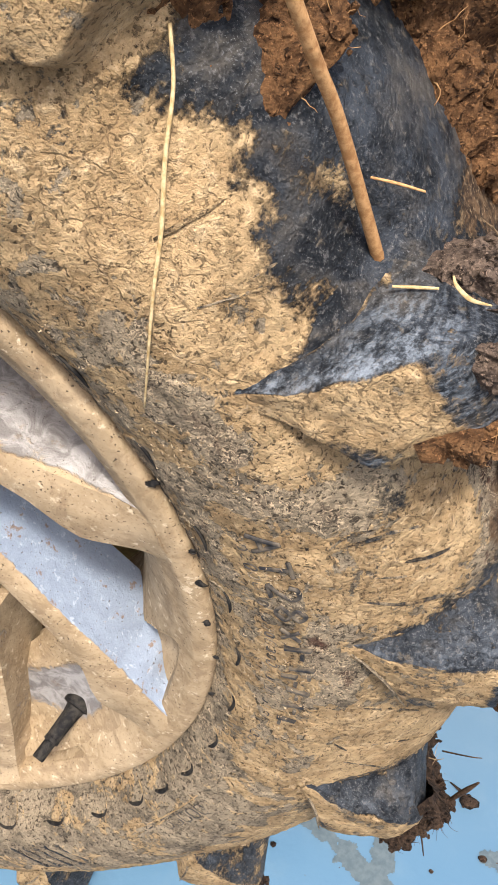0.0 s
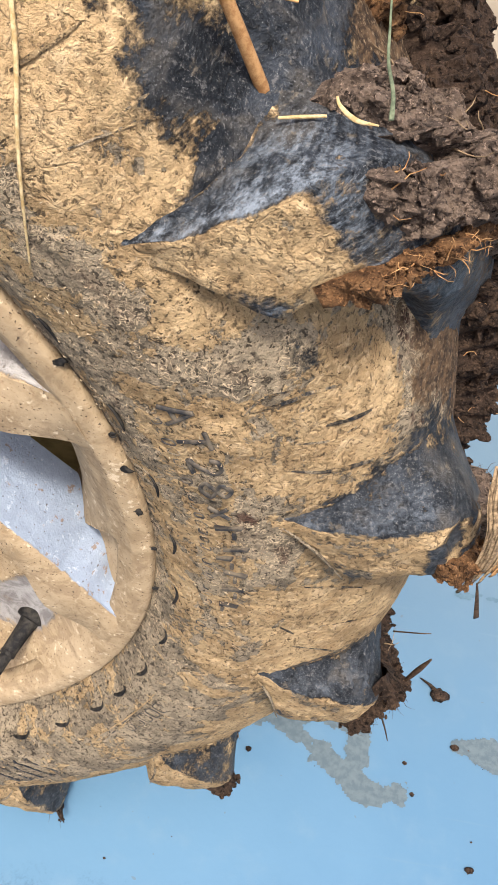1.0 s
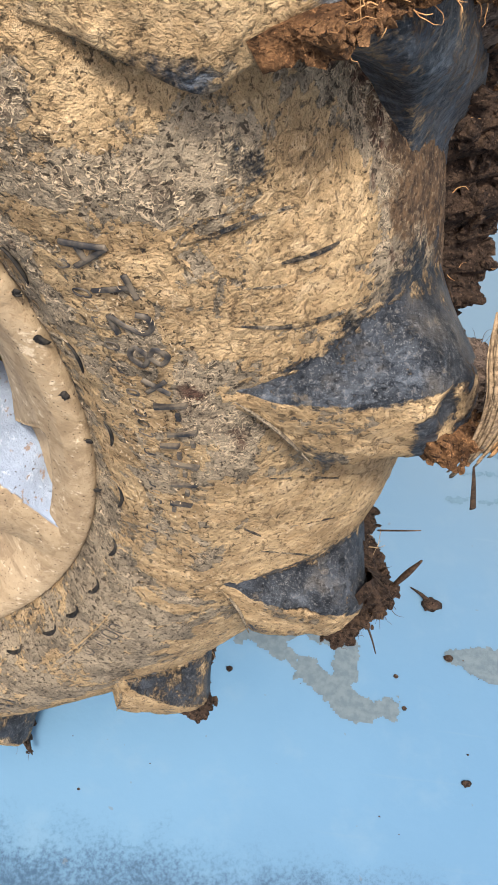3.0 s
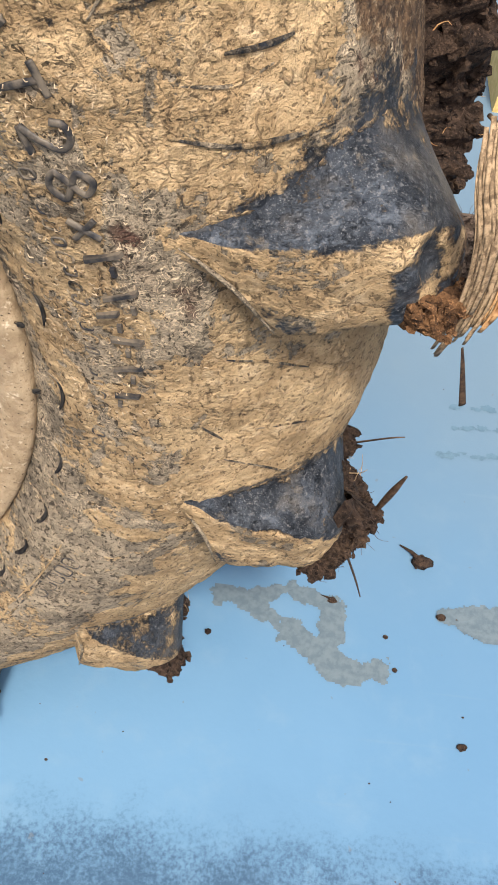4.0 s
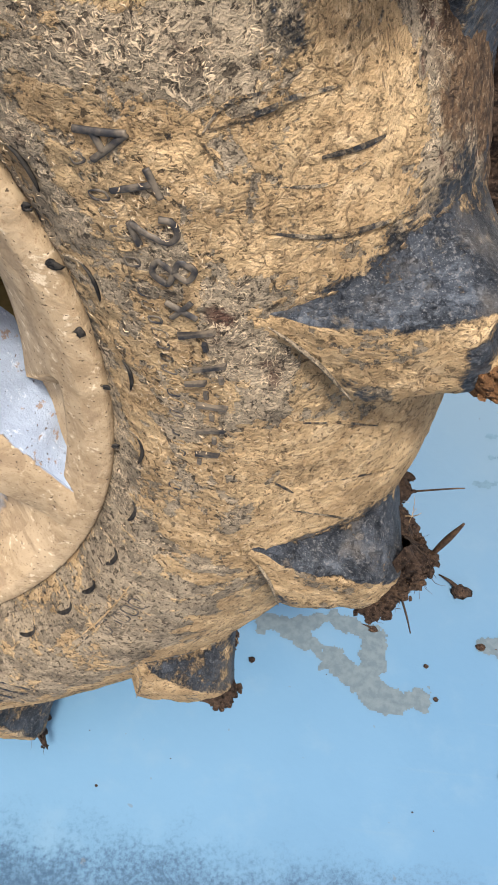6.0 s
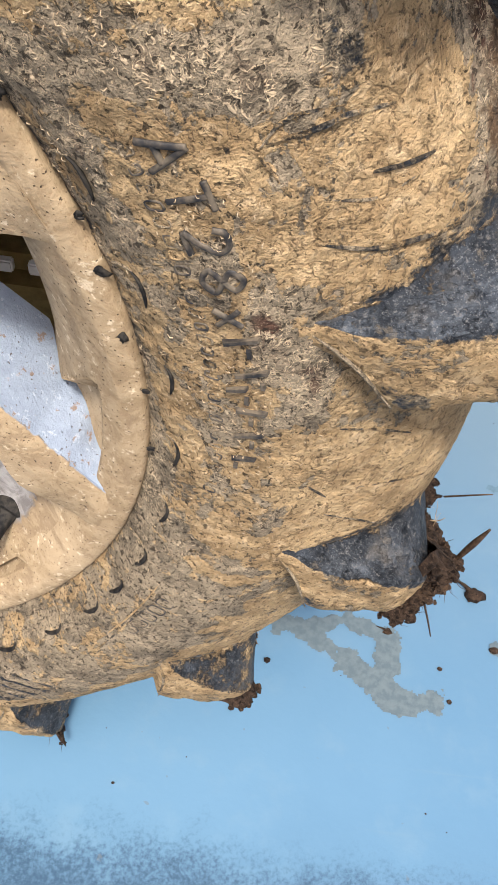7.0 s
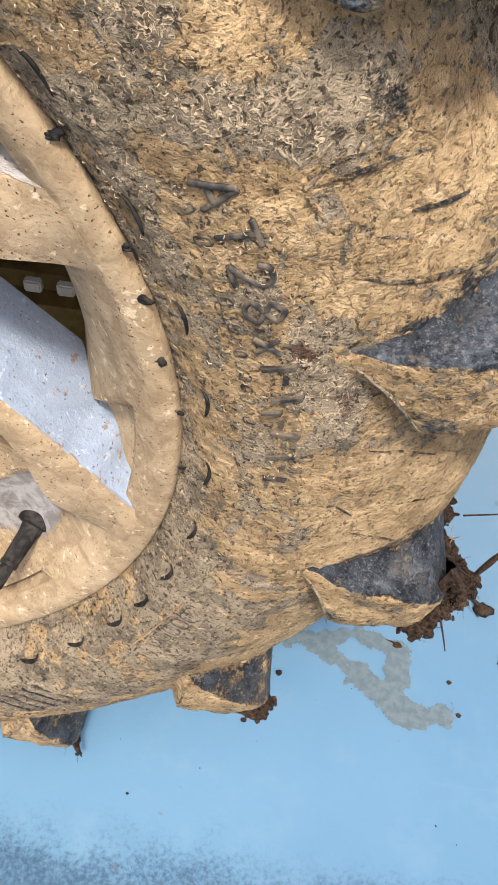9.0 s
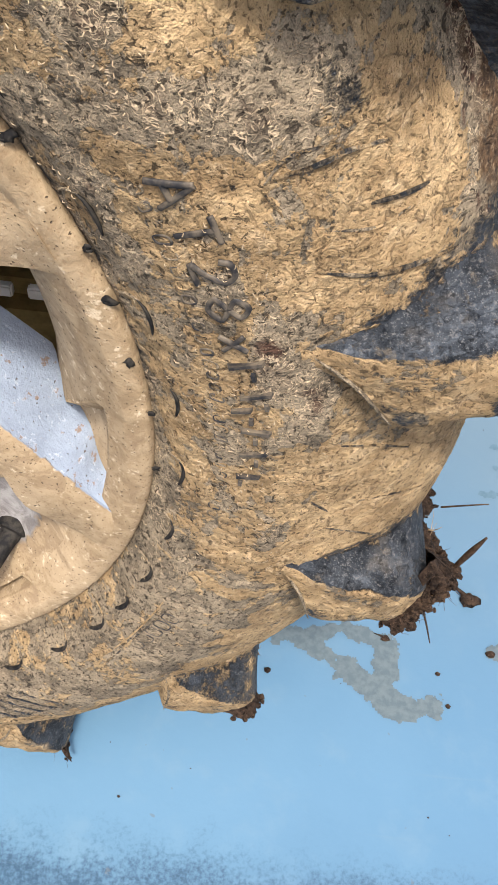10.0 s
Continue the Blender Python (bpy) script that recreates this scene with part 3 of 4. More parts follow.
def build_rim():
    verts, bare = [], []
    n, k = 2400, 72
    for i in range(n):
        t = i * 360 / n
        for j in range(k):
            r, y = rim_line(j / (k - 1))
            s = (t + 20 + 360) % 40 - 20
            end = -6.4 + 400 * (0.03 - min(max(y, 0.005), 0.03))
            if -14.5 < s < end and 0.0015 < y < 0.06:
                r = max(r, POCKET_R - 0.05 * max(y - 0.01, 0.0))
            p = ring(t, r, y)
            q = noise.fractal(p * 120, 1.0, 2.0, 4)
            verts.append(ring(t, r + 0.00016 * q, y - 0.00016 * q))
            bare.append(0.05 + 0.48 * blob(t - 360 if t > 180 else t, r, -28, 0.195, 7, 0.010))
        for j in range(k - 1, -1, -4):
            r, y = spline(RIM, (j / (k - 1)))
            verts.append(ring(t, r + (0.004 if j < 40 else 0.005), y + 0.006 if j < 40 else y))
            bare.append(0.0)
    w = k + len(range(k - 1, -1, -4))
    return mesh("rim", verts, [tuple(reversed(f)) for f in grid_faces(n, w, True)], ALLOY, True, dict(bare=bare), 13)


rim = part("rim", build_rim(), wheel, "cast alloy rim coated in dry clay")
rim.location = HUB

# one spoke: a flat rib on a slanting line, with a broad painted face falling back above it
SPOKE = [  # share, rib top x z y, rib foot x z y, back edge of the painted face x z y
    (0.0, 0.2129, -0.0492, -0.0012, 0.2050, -0.0755, -0.0012, 0.2100, -0.0465, 0.0012),
    (0.06, 0.2060, -0.0435, 0.0014, 0.1950, -0.0690, 0.0026, 0.2062, -0.0408, 0.0060),
    (0.17, 0.1975, -0.0345, 0.0024, 0.1765, -0.0550, 0.0020, 0.2085, -0.0376, 0.0300),
    (0.24, 0.1923, -0.0284, 0.0030, 0.1732, -0.0460, 0.0020, 0.2068, -0.0303, 0.0310),
    (0.28, 0.1894, -0.0250, 0.0033, 0.1719, -0.0411, 0.0023, 0.2040, -0.0264, 0.0315),
    (0.30, 0.1879, -0.0232, 0.0035, 0.1713, -0.0387, 0.0024, 0.1925, -0.0237, 0.0318),
    (0.36, 0.1835, -0.0180, 0.0040, 0.1692, -0.0314, 0.0030, 0.1885, -0.0190, 0.0330),
    (0.48, 0.1735, -0.0065, 0.0048, 0.1629, -0.0166, 0.0036, 0.1823, -0.0098, 0.0480),
    (0.75, 0.1500, 0.0180, 0.0080, 0.1401, 0.0087, 0.0066, 0.1544, 0.0190, 0.0478),
    (1.0, 0.1100, 0.0580, 0.0150, 0.1001, 0.0487, 0.0140, 0.1140, 0.0610, 0.0460),
]


def straight(table, u):
    return [float(np.interp(u, [q[0] for q in table], [q[c] for q in table])) for c in range(1, len(table[0]))]


def build_spoke(shine, material):
    n = 40
    verts, bare = [], []
    for i in range(n):
        x1, z1, y1, x2, z2, y2, x3, z3, y3 = straight(SPOKE, i / (n - 1))
        top, foot, back = Vector((x1, y1, z1)), Vector((x2, y2, z2)), Vector((x3, y3, z3))
        line = []
        for k in range(9):
            line.append((back.lerp(top, k / 9), 1.0 if k > 0 else 0.6))
        for k in range(8):
            q = top.lerp(foot, k / 7)
            q.y -= 0.0012 * math.sin(math.pi * k / 7)
            line.append((q, 0.5 if k == 0 else 0.0))
        for k in range(1, 5):
            line.append((foot + Vector((0.004 * k / 4, 0.045 * k / 4, 0.006 * k / 4)), 0.0))
        for q, b in line:
            verts.append(q)
            bare.append(b * shine)
        w = len(line)
    faces = grid_faces(n, w)
    for i in range(n - 1):
        faces.append(((i + 1) * w, i * w, i * w + w - 1, (i + 1) * w + w - 1))
    faces.append(tuple(range(w)))
    faces.append(tuple((n - 1) * w + j for j in reversed(range(w))))
    return mesh("spoke", verts, faces, material, True, dict(bare=bare), 32)


spoke_meshes = [build_spoke(1.0, ALLOY), build_spoke(0.62, SCUFFED), build_spoke(0.25, SCUFFED)]
for i in range(9):
    s = part("spoke", spoke_meshes[min(i, 2)], rim, "spoke with a pale blue-grey painted face" if i == 0 else "spoke coated in dry clay")
    s.rotation_euler = (0, radians(-40 * i), 0)


def lathe(rows, n=32):
    """Verts and faces of a solid turned about z from rows (radius, height)."""
    verts = [Vector((r * math.cos(2 * math.pi * k / n), r * math.sin(2 * math.pi * k / n), h)) for r, h in rows for k in range(n)]
    faces = [(i * n + k, i * n + (k + 1) % n, (i + 1) * n + (k + 1) % n, (i + 1) * n + k) for i in range(len(rows) - 1) for k in range(n)]
    faces.append(tuple(range(n - 1, -1, -1)))
    faces.append(tuple((len(rows) - 1) * n + k for k in range(n)))
    return verts, faces


# solid web round the valve, worn to the metal
BOSS = [(0.152, 0.036), (0.158, 0.029), (0.168, 0.0265), (0.180, 0.0250), (0.190, 0.0215), (0.198, 0.0150), (0.206, 0.0075)]
bv, bb = [], []
for i in range(90):
    t = -50 + 29 * i / 89
    for j in range(36):
        rr = 0.152 + 0.054 * j / 35
        yy = float(np.interp(rr, [q[0] for q in BOSS], [q[1] for q in BOSS])) + 0.0004 * noise.noise(Vector((t * 0.2, rr * 160, 3)))
        bv.append(ring(t, rr, yy))
        bb.append(0.85 * blob(t, rr, -31, 0.184, 9, 0.015) + 0.55 * blob(t, rr, -40, 0.168, 10, 0.015))
    for rr, yy in ((0.206, 0.02), (0.19, 0.045), (0.155, 0.045)):
        bv.append(ring(t, rr, yy))
        bb.append(0.0)
bf = grid_faces(90, 39) + [tuple(range(38, -1, -1)), tuple(89 * 39 + j for j in range(39))]
part("valve_boss", mesh("valve_boss", bv, [tuple(reversed(f)) for f in bf], SCUFFED, True, dict(bare=bb), 35), rim, "web round the valve scuffed to grey metal")

hub_me = mesh("hub", *lathe([(0.10, 0.0), (0.118, -0.004), (0.122, -0.02), (0.122, -0.06), (0.06, -0.062)], 48), ALLOY, True, dict(bare=[0.0] * 240))
hub = part("hub", hub_me, rim)
hub.matrix_basis = Matrix.Translation((0, 0.012, 0)) @ Matrix.Rotation(radians(90), 4, "X")

stem = mesh("valve_stem", *lathe([(0.0092, -0.006), (0.0102, -0.0005), (0.0098, 0.0010), (0.0066, 0.0018), (0.0056, 0.006), (0.0050, 0.0205), (0.0053, 0.021), (0.0053, 0.023), (0.0040, 0.0235), (0.0041, 0.033), (0.0036, 0.034)], 40), BLACK, False)
v0, v1 = ring(-33.9, 0.1915, 0.0205), ring(-37.4, 0.1880, -0.004)
valve = part("valve_stem", stem, rim, "black rubber valve stem")
valve.matrix_basis = Matrix.Translation(v0) @ (v1 - v0).to_track_quat("Z", "Y").to_matrix().to_4x4() @ Matrix.Diagonal((0.8, 0.8, 0.95, 1))


# ---- relief on the sidewall ----
def worn(me, bare=0.8, grime=0.3):
    n = len(me.vertices)
    for key, val in (("bare", bare), ("brown", 0.0), ("grime", grime), ("scuff", 0.0)):
        me.attributes.new(key, "FLOAT", "POINT").data.foreach_set("value", [val] * n)
    return me


def draped(path, width, height, taper=True):
    """A rounded ridge that lies on the sidewall along (turn, radius) points."""
    n = 5 * len(path)
    table = [(i / (len(path) - 1), *q) for i, q in enumerate(path)]
    pts, rad = [], []
    for i in range(n):
        u = i / (n - 1)
        pts.append(skin(*spline(table, u), out=height * 0.15))
        rad.append(width * (0.25 + 0.75 * math.sin(math.pi * (0.08 + 0.84 * u)) if taper else 1.0))
    return tube(pts, rad, 7, height / width)


FLEX = [
    [(25.4, 0.2835), (24.9, 0.2935), (24.7, 0.3006), (24.1, 0.3088)],
    [(25.3, 0.2820), (25.9, 0.2873), (25.8, 0.2922), (25.2, 0.3000)],
    [(21.7, 0.3016), (21.2, 0.3093), (21.0, 0.3146)],
    [(19.5, 0.2866), (17.9, 0.2980), (17.1, 0.3091), (16.6, 0.3195)],
    [(25.1, 0.2811), (24.1, 0.2823), (23.0, 0.2848)],
    [(5.1, 0.2883), (4.0, 0.2988), (2.3, 0.3102)],
    [(-2.2, 0.2985), (-2.7, 0.3099), (-3.5, 0.3202)],
    [(-4.6, 0.2899), (-7.1, 0.3065), (-10.9, 0.3267)],
    [(-0.8, 0.2819), (-2.4, 0.2887)],
    [(47.9, 0.2895), (47.5, 0.2972), (47.1, 0.3052)],
    [(43.5, 0.3000), (43.4, 0.3032), (43.3, 0.3057)],
    [(44.0, 0.2864), (42.8, 0.2999), (42.2, 0.3050)],
    [(38.9, 0.2729), (37.3, 0.2776)],
    [(-37.7, 0.2542), (-29.2, 0.2508), (-21.6, 0.2509)],
    [(21.6, 0.2905), (20.4, 0.3010), (20.4, 0.3097)],
    [(24.5, 0.2822), (23.0, 0.2835), (22.1, 0.2854)],
]
for i, path in enumerate(FLEX):
    wide = 0.0008 if i in (0, 2, 3, 9) else 0.0005
    part("flex_ridge", worn(mesh("flex_ridge", *draped(path, wide, wide * 0.9), RUBBER), 0.46 if i in (0, 2, 3) else 0.40, 0.3), tyre)

# moulded nubs beside the rim, each a bar with a curl
for t in (43.5, 35.0, 25.4, 16.8, 8.0, -1.2, -10.0, -18.6, -25.5, -31.5, -39.5, -48.2, -57.0):
    curl = draped([(t + 1.4, 0.2368), (t + 0.8, 0.2382), (t, 0.2384), (t - 0.9, 0.2379), (t - 1.7, 0.2370)], 0.00066, 0.0014)
    bar = draped([(t + 1.2, 0.2296), (t + 1.5, 0.2330), (t + 1.4, 0.2374)], 0.00040, 0.0008)
    nub = part("mould_nub", mesh("mould_nub", *curl, BLACK), tyre, "dark curved rubber nub")
    part("nub_bar", worn(mesh("nub_bar", *bar, RUBBER), 0.2, 0.5), nub)


def stroke(turn, line, low=0.2578, tall=0.0105, wide=0.0080, thick=0.00088):
    """A raised stroke of a character on the sidewall: (across, up) points, its foot towards the axle, read clockwise."""
    table = [(i / (len(line) - 1), *q) for i, q in enumerate(line)]
    pts = []
    for i in range(6 * len(line)):
        x, y = spline(table, i / (6 * len(line) - 1))
        rad = low + y * tall
        pts.append(skin(turn - math.degrees(x * wide / rad), rad, thick * 0.35))
    return tube(pts, [thick] * len(pts), 8, 0.6)


STROKES = {
    "A": [[(-0.5, 0.0), (-0.25, 0.5), (0.0, 1.0)], [(0.0, 1.0), (0.25, 0.5), (0.5, 0.0)], [(-0.3, 0.36), (0.0, 0.36), (0.3, 0.36)]],
    "T": [[(-0.5, 1.0), (0.0, 1.0), (0.5, 1.0)], [(0.0, 1.0), (0.0, 0.5), (0.0, 0.0)]],
    "2": [[(-0.42, 0.72), (-0.25, 0.97), (0.2, 0.97), (0.42, 0.70), (0.1, 0.35), (-0.42, 0.02)], [(-0.42, 0.02), (0.0, 0.0), (0.45, 0.0)]],
    "8": [[(0.0, 0.52), (-0.36, 0.76), (0.0, 1.0), (0.36, 0.76), (0.0, 0.52)], [(0.0, 0.52), (-0.46, 0.25), (0.0, 0.0), (0.46, 0.25), (0.0, 0.52)]],
    "x": [[(-0.35, 0.65), (0.0, 0.33), (0.35, 0.0)], [(-0.35, 0.0), (0.0, 0.33), (0.35, 0.65)]],
}
for ch, t in (("A", 26.6), ("T", 23.9), ("2", 21.2), ("8", 18.5), ("x", 15.7)):
    part("letter", mesh("letter", *join([stroke(t, q) for q in STROKES[ch]]), LETTER), tyre, "raised dark rubber character, dusty")


def bar(turn, radius, wide, tall, high, lean=0.0):
    """A raised plain bar that stands for a worn character."""
    v = []
    for out in (-0.0004, high):
        k = 0.85 if out > 0 else 1.0
        for a, b in ((-1, -1), (1, -1), (1, 1), (-1, 1)):
            dr = b * tall / 2 * k
            v.append(skin(turn + math.degrees((a * wide / 2 * k + lean * dr) / radius), radius + dr, out))
    return v, [(0, 1, 2, 3), (7, 6, 5, 4), (0, 4, 5, 1), (1, 5, 6, 2), (2, 6, 7, 3), (3, 7, 4, 0)]


def loop(turn, radius, wide, tall, thick, lean=0.0, gap=0.0):
    """A raised rounded outline on the sidewall that stands for a worn character."""
    pts = []
    for k in range(17):
        a = 0.4 + gap + (2 * math.pi - 2 * gap) * k / 16
        x, y = math.cos(a), math.sin(a)
        x, y = math.copysign(abs(x) ** 0.6, x) * wide / 2, math.copysign(abs(y) ** 0.6, y) * tall / 2
        pts.append(skin(turn + math.degrees((x + lean * y) / radius), radius + y, thick * 0.2))
    return tube(pts, [thick] * 17, 6, 0.6)


rng = random.Random(5)
for t, rad, tall in ((13.4, 0.2630, 0.015), (10.6, 0.2640, 0.014), (9.0, 0.2590, 0.009), (6.9, 0.2625, 0.013), (4.4, 0.2615, 0.013), (1.6, 0.2600, 0.011)):
    a = bar(t + 0.45, rad, 0.0015, tall * 0.75, 0.0012, 0.35 * rng.random())
    b = bar(t - 0.55, rad + 0.003 * rng.uniform(-1, 1), 0.0030, 0.0014, 0.0010)
    part("letter", worn(mesh("letter", *join([a, b]), LETTER, False), 0.48, 0.7), tyre)
for i in range(29):
    t = 27.0 - 1.12 * i
    rad = 0.2545 - 0.00016 * i
    part("letter", worn(mesh("letter", *loop(t, rad, rng.uniform(0.0020, 0.0030), rng.uniform(0.0030, 0.0044), 0.00036, rng.uniform(-0.2, 0.2), rng.choice((0.0, 0.0, 0.5))), LETTER if i % 2 else RUBBER), rng.uniform(0.05, 0.4), rng.uniform(0.0, 0.8)), tyre)
for i in range(5):
    part("letter", worn(mesh("letter", *loop(-22.5 - 1.75 * i, 0.2548 - 0.0004 * i, 0.0056, 0.0068, 0.00038, 0.2), LETTER), 0.50, 0.8), tyre)
part("moulded_line", worn(mesh("moulded_line", *draped([(-20.5, 0.2480), (-27.5, 0.2487), (-35.0, 0.2497)], 0.0004, 0.0006), RUBBER), 0.0, 0.0), tyre)
for i in range(5):
    part("letter", worn(mesh("letter", *bar(-48.5 - 1.9 * i, 0.2600, 0.0013, 0.020, 0.0010, 0.9), RUBBER, False), 0.62, 0.8), tyre)


def lump(centre, size, seed, squash=(1, 1, 1), level=1, rough=0.45):
    """Verts and faces of an irregular clod."""
    bm = bmesh.new()
    bmesh.ops.create_icosphere(bm, subdivisions=level, radius=1.0)
    out = []
    for v in bm.verts:
        n = noise.fractal(v.co * 1.3 + Vector((seed * 3.7, seed, 0)), 0.9, 2.0, 3)
        p = v.co * (1 + rough * n)
        out.append(Vector(centre) + Vector((p.x * squash[0], p.y * squash[1], p.z * squash[2])) * size)
    f = [tuple(v.index for v in q.verts) for q in bm.faces]
    bm.free()
    return out, f


# curled flakes of dry clay stuck between the raised letters
r = random.Random(77)
bits = []
for k in range(900):
    t, rad = r.uniform(-20, 48), min(max(r.gauss(0.258, 0.013), 0.230), 0.292)
    if noise.noise(ring(t, rad, 0) * 45) < -0.05:
        continue
    a, size = r.uniform(0, 6.28), r.uniform(0.0008, 0.0018)
    way = [(t + math.degrees(math.cos(a + 0.9 * b) * size * b / rad), rad + math.sin(a + 0.9 * b) * size * b) for b in (0.0, 0.5, 1.0)]
    w = r.uniform(0.00008, 0.00018)
    bits.append(tube([skin(*q, out=0.0005 + 0.0004 * (i == 1)) for i, q in enumerate(way)], [w, w * 1.2, w * 0.5], 4, 0.7))
tagged(part("clay_flake", mesh("clay_flake", *join(bits), FLAKE), tyre, "pale curled flakes of dry clay"), kind="stuff")


# torn rubber shreds on the rim's lip
for k, (t, rad) in enumerate(((31.0, 0.2270), (17.6, 0.2260), (10.8, 0.2255), (22.0, 0.2285), (-3.0, 0.2280), (5.0, 0.2280))):
    bits = []
    rr = random.Random(60 + k)
    for i in range(3):
        q = ring(t + rr.uniform(-0.35, 0.35), rad + rr.uniform(-0.0012, 0.0018) * (1.0 if k < 3 else 0.5), -0.0024)
        bits.append(lump(q, rr.uniform(0.0010, 0.0017) * (1.0 if k < 3 else 0.7), 40 + 3 * k + i, (rr.uniform(0.8, 1.4), 0.35, rr.uniform(0.5, 1.2)), 2, 0.9))
    part("rubber_shred", mesh("rubber_shred", *join(bits), BLACK), tyre, "torn black rubber shred")
lip = [(0.0015 * math.cos(a) + 0.2284, 0.0015 * math.sin(a) + 0.0030) for a in (k * math.pi / 4 for k in range(8))]
lv = [ring(t * 1.5, r0, y0) for t in range(240) for r0, y0 in lip]
lf = [(i * 8 + k, i * 8 + (k + 1) % 8, ((i + 1) % 240) * 8 + (k + 1) % 8, ((i + 1) % 240) * 8 + k) for i in range(240) for k in range(8)]
part("bead_edge", mesh("bead_edge", lv, lf, ALLOY, True, dict(bare=[0.3] * len(lv))), rim, "scraped pale edge of the rim")

# ---- brake behind the spokes ----
drum = tagged(new("brake_drum"), "dusty dark brake drum behind the wheel spokes", "brake")
drum.location = (0, 0.26, CZ)
body = part("drum", mesh("drum", *lathe([(0.02, -0.07), (0.12, -0.07), (0.178, -0.055), (0.170, -0.04), (0.170, 0.04), (0.05, 0.05)], 64), DARK), drum)
body.rotation_euler = (radians(-90), 0, 0)
def box_part(name, x0, x1, y0, y1, z0, z1, material, parent, label=""):
    """A bevelled box given in the world, under a thing."""
    bm = bmesh.new()
    bmesh.ops.create_cube(bm, size=1.0)
    mid_ = Vector(((x0 + x1) / 2, (y0 + y1) / 2, (z0 + z1) / 2))
    for v in bm.verts:
        v.co = Vector((v.co.x * (x1 - x0), v.co.y * (y1 - y0), v.co.z * (z1 - z0))) + mid_ - parent.location
    bmesh.ops.bevel(bm, geom=bm.edges[:], offset=min(x1 - x0, y1 - y0, z1 - z0) * 0.18, segments=2, affect="EDGES")
    me = bpy.data.meshes.new(name)
    bm.to_mesh(me)
    bm.free()
    me.materials.append(material)
    return part(name, me, parent, label)


box_part("caliper", 0.115, 0.200, 0.104, 0.160, 0.190, 0.282, OLIVE, drum, "dusty olive-brown caliper housing")
# added white blocks that stand in for bright daylight through the gaps
for x0 in (0.1408, 0.1557):
    box_part("pad", x0, x0 + 0.0080, 0.1015, 0.106, 0.2812, 0.2878, DAYLIGHT, drum, "white block standing in for daylight through a gap")
axle = tagged(new("axle_housing", mesh("axle_housing", *lathe([(0.045, 0.0), (0.05, 0.02), (0.04, 0.05), (0.036, 0.5), (0.06, 0.52)], 32), DARK)), "dark muddy axle tube running behind the wheel", "axle")
axle.matrix_basis = Matrix.Translation((0, 0.30, CZ)) @ Matrix.Rotation(radians(-90), 4, "X")


# ---- earth stuck to the tread ----
def fibre(start, way, length, radius, seed, bend=0.35):
    r = random.Random(seed)
    d = Vector(way).normalized()
    p, pts, rad = Vector(start), [], []
    n = 6
    for i in range(n):
        pts.append(p.copy())
        rad.append(radius * (1 - 0.7 * i / (n - 1)))
        d = (d + Vector((r.uniform(-1, 1), r.uniform(-1, 1), r.uniform(-1, 1))) * bend).normalized()
        p = p + d * length / (n - 1)
    return tube(pts, rad, 4)


def cake(surface, nu, nv, thick, seed, crumbs, crumb, material):
    """Stuck earth over surface(a, b, out): a ragged crust with loose lumps on it."""
    verts = []
    r = random.Random(seed)
    tops = []
    for i in range(nu):
        for j in range(nv):
            a, b = i / (nu - 1), j / (nv - 1)
            q = surface(a, b, 0.0)
            n1 = noise.fractal(q * 55 + Vector((seed, 0, 0)), 1.0, 2.0, 3)
            n2 = noise.fractal(q * 190 + Vector((0, seed, 0)), 0.8, 2.0, 3)
            rim_ = min(a, 1 - a, b, 1 - b)
            edge = smooth(rim_ + 0.10 * n1 + 0.04 * n2, 0.02, 0.16)
            out = edge * (thick * (0.8 + 0.35 * n1) + 0.0032 * n2) - 0.003 * (1 - edge) - (0.004 if rim_ == 0 else 0)
            p = surface(a, b, out)
            if edge > 0.02:
                p = p + edge * (noise.noise_vector(q * 150 + Vector((seed, 7, 0))) * 0.0030 + noise.noise_vector(q * 70 + Vector((seed, 0, 3))) * 0.0030 + noise.noise_vector(q * 380 + Vector((seed, 0, 9))) * 0.0011)
            verts.append(p)
            if edge > 0.3:
                tops.append((a, b, out))
    pieces = [(verts, grid_faces(nu, nv))]
    for k in range(crumbs):
        a, b, out = r.choice(tops)
        s = crumb * (0.4 + r.random() ** 2 * 1.2)
        pieces.append(lump(surface(a, b, out + s * 0.2), s, seed + k, (r.uniform(0.7, 1.3), r.uniform(0.6, 1.2), r.uniform(0.6, 1.2)), 1 if s < 0.0018 else 2, 0.75))
    me = mesh("crust", *join(pieces), material, True, None, 28)
    return me, tops


def clod_on_lug(i, u0, u1, w0, w1, thick, seed, crumbs, crumb, material, hairs, label):
    tip = TIP - STEP * i
    def top(a, b, out):
        return crest(tip, u0 + (u1 - u0) * a, w0 + (w1 - w0) * b, out) + Vector((0, 0, CZ))
    thing = tagged(new("mud_clod"), label, "mud", "mud on the lugs")
    thing.location = top(0.5, 0.5, 0)
    me, tops = cake(top, 90, 60, thick, seed, crumbs, crumb, material)
    me.transform(Matrix.Translation(-thing.location))
    part("crust", me, thing)
    r = random.Random(seed + 1)
    if hairs:
        bits = []
        for k in range(hairs):
            a, b, out = r.choice(tops)
            p, q = top(a, b, out - 0.001), top(a, b, out + 0.01)
            way = (q - p).normalized() * 0.6 + Vector((r.uniform(-1, 1), r.uniform(-1, 1), r.uniform(-1, 1)))
            bits.append(fibre(p, way, r.uniform(0.004, 0.011), r.uniform(0.00012, 0.00028), seed + k, 0.6))
        hm = mesh("fibre", *join(bits), ROOT if i > 0 else STICK)
        hm.transform(Matrix.Translation(-thing.location))
        tagged(part("fibre", hm, thing, "thin dry roots and grass"), kind="stuff")
    return thing


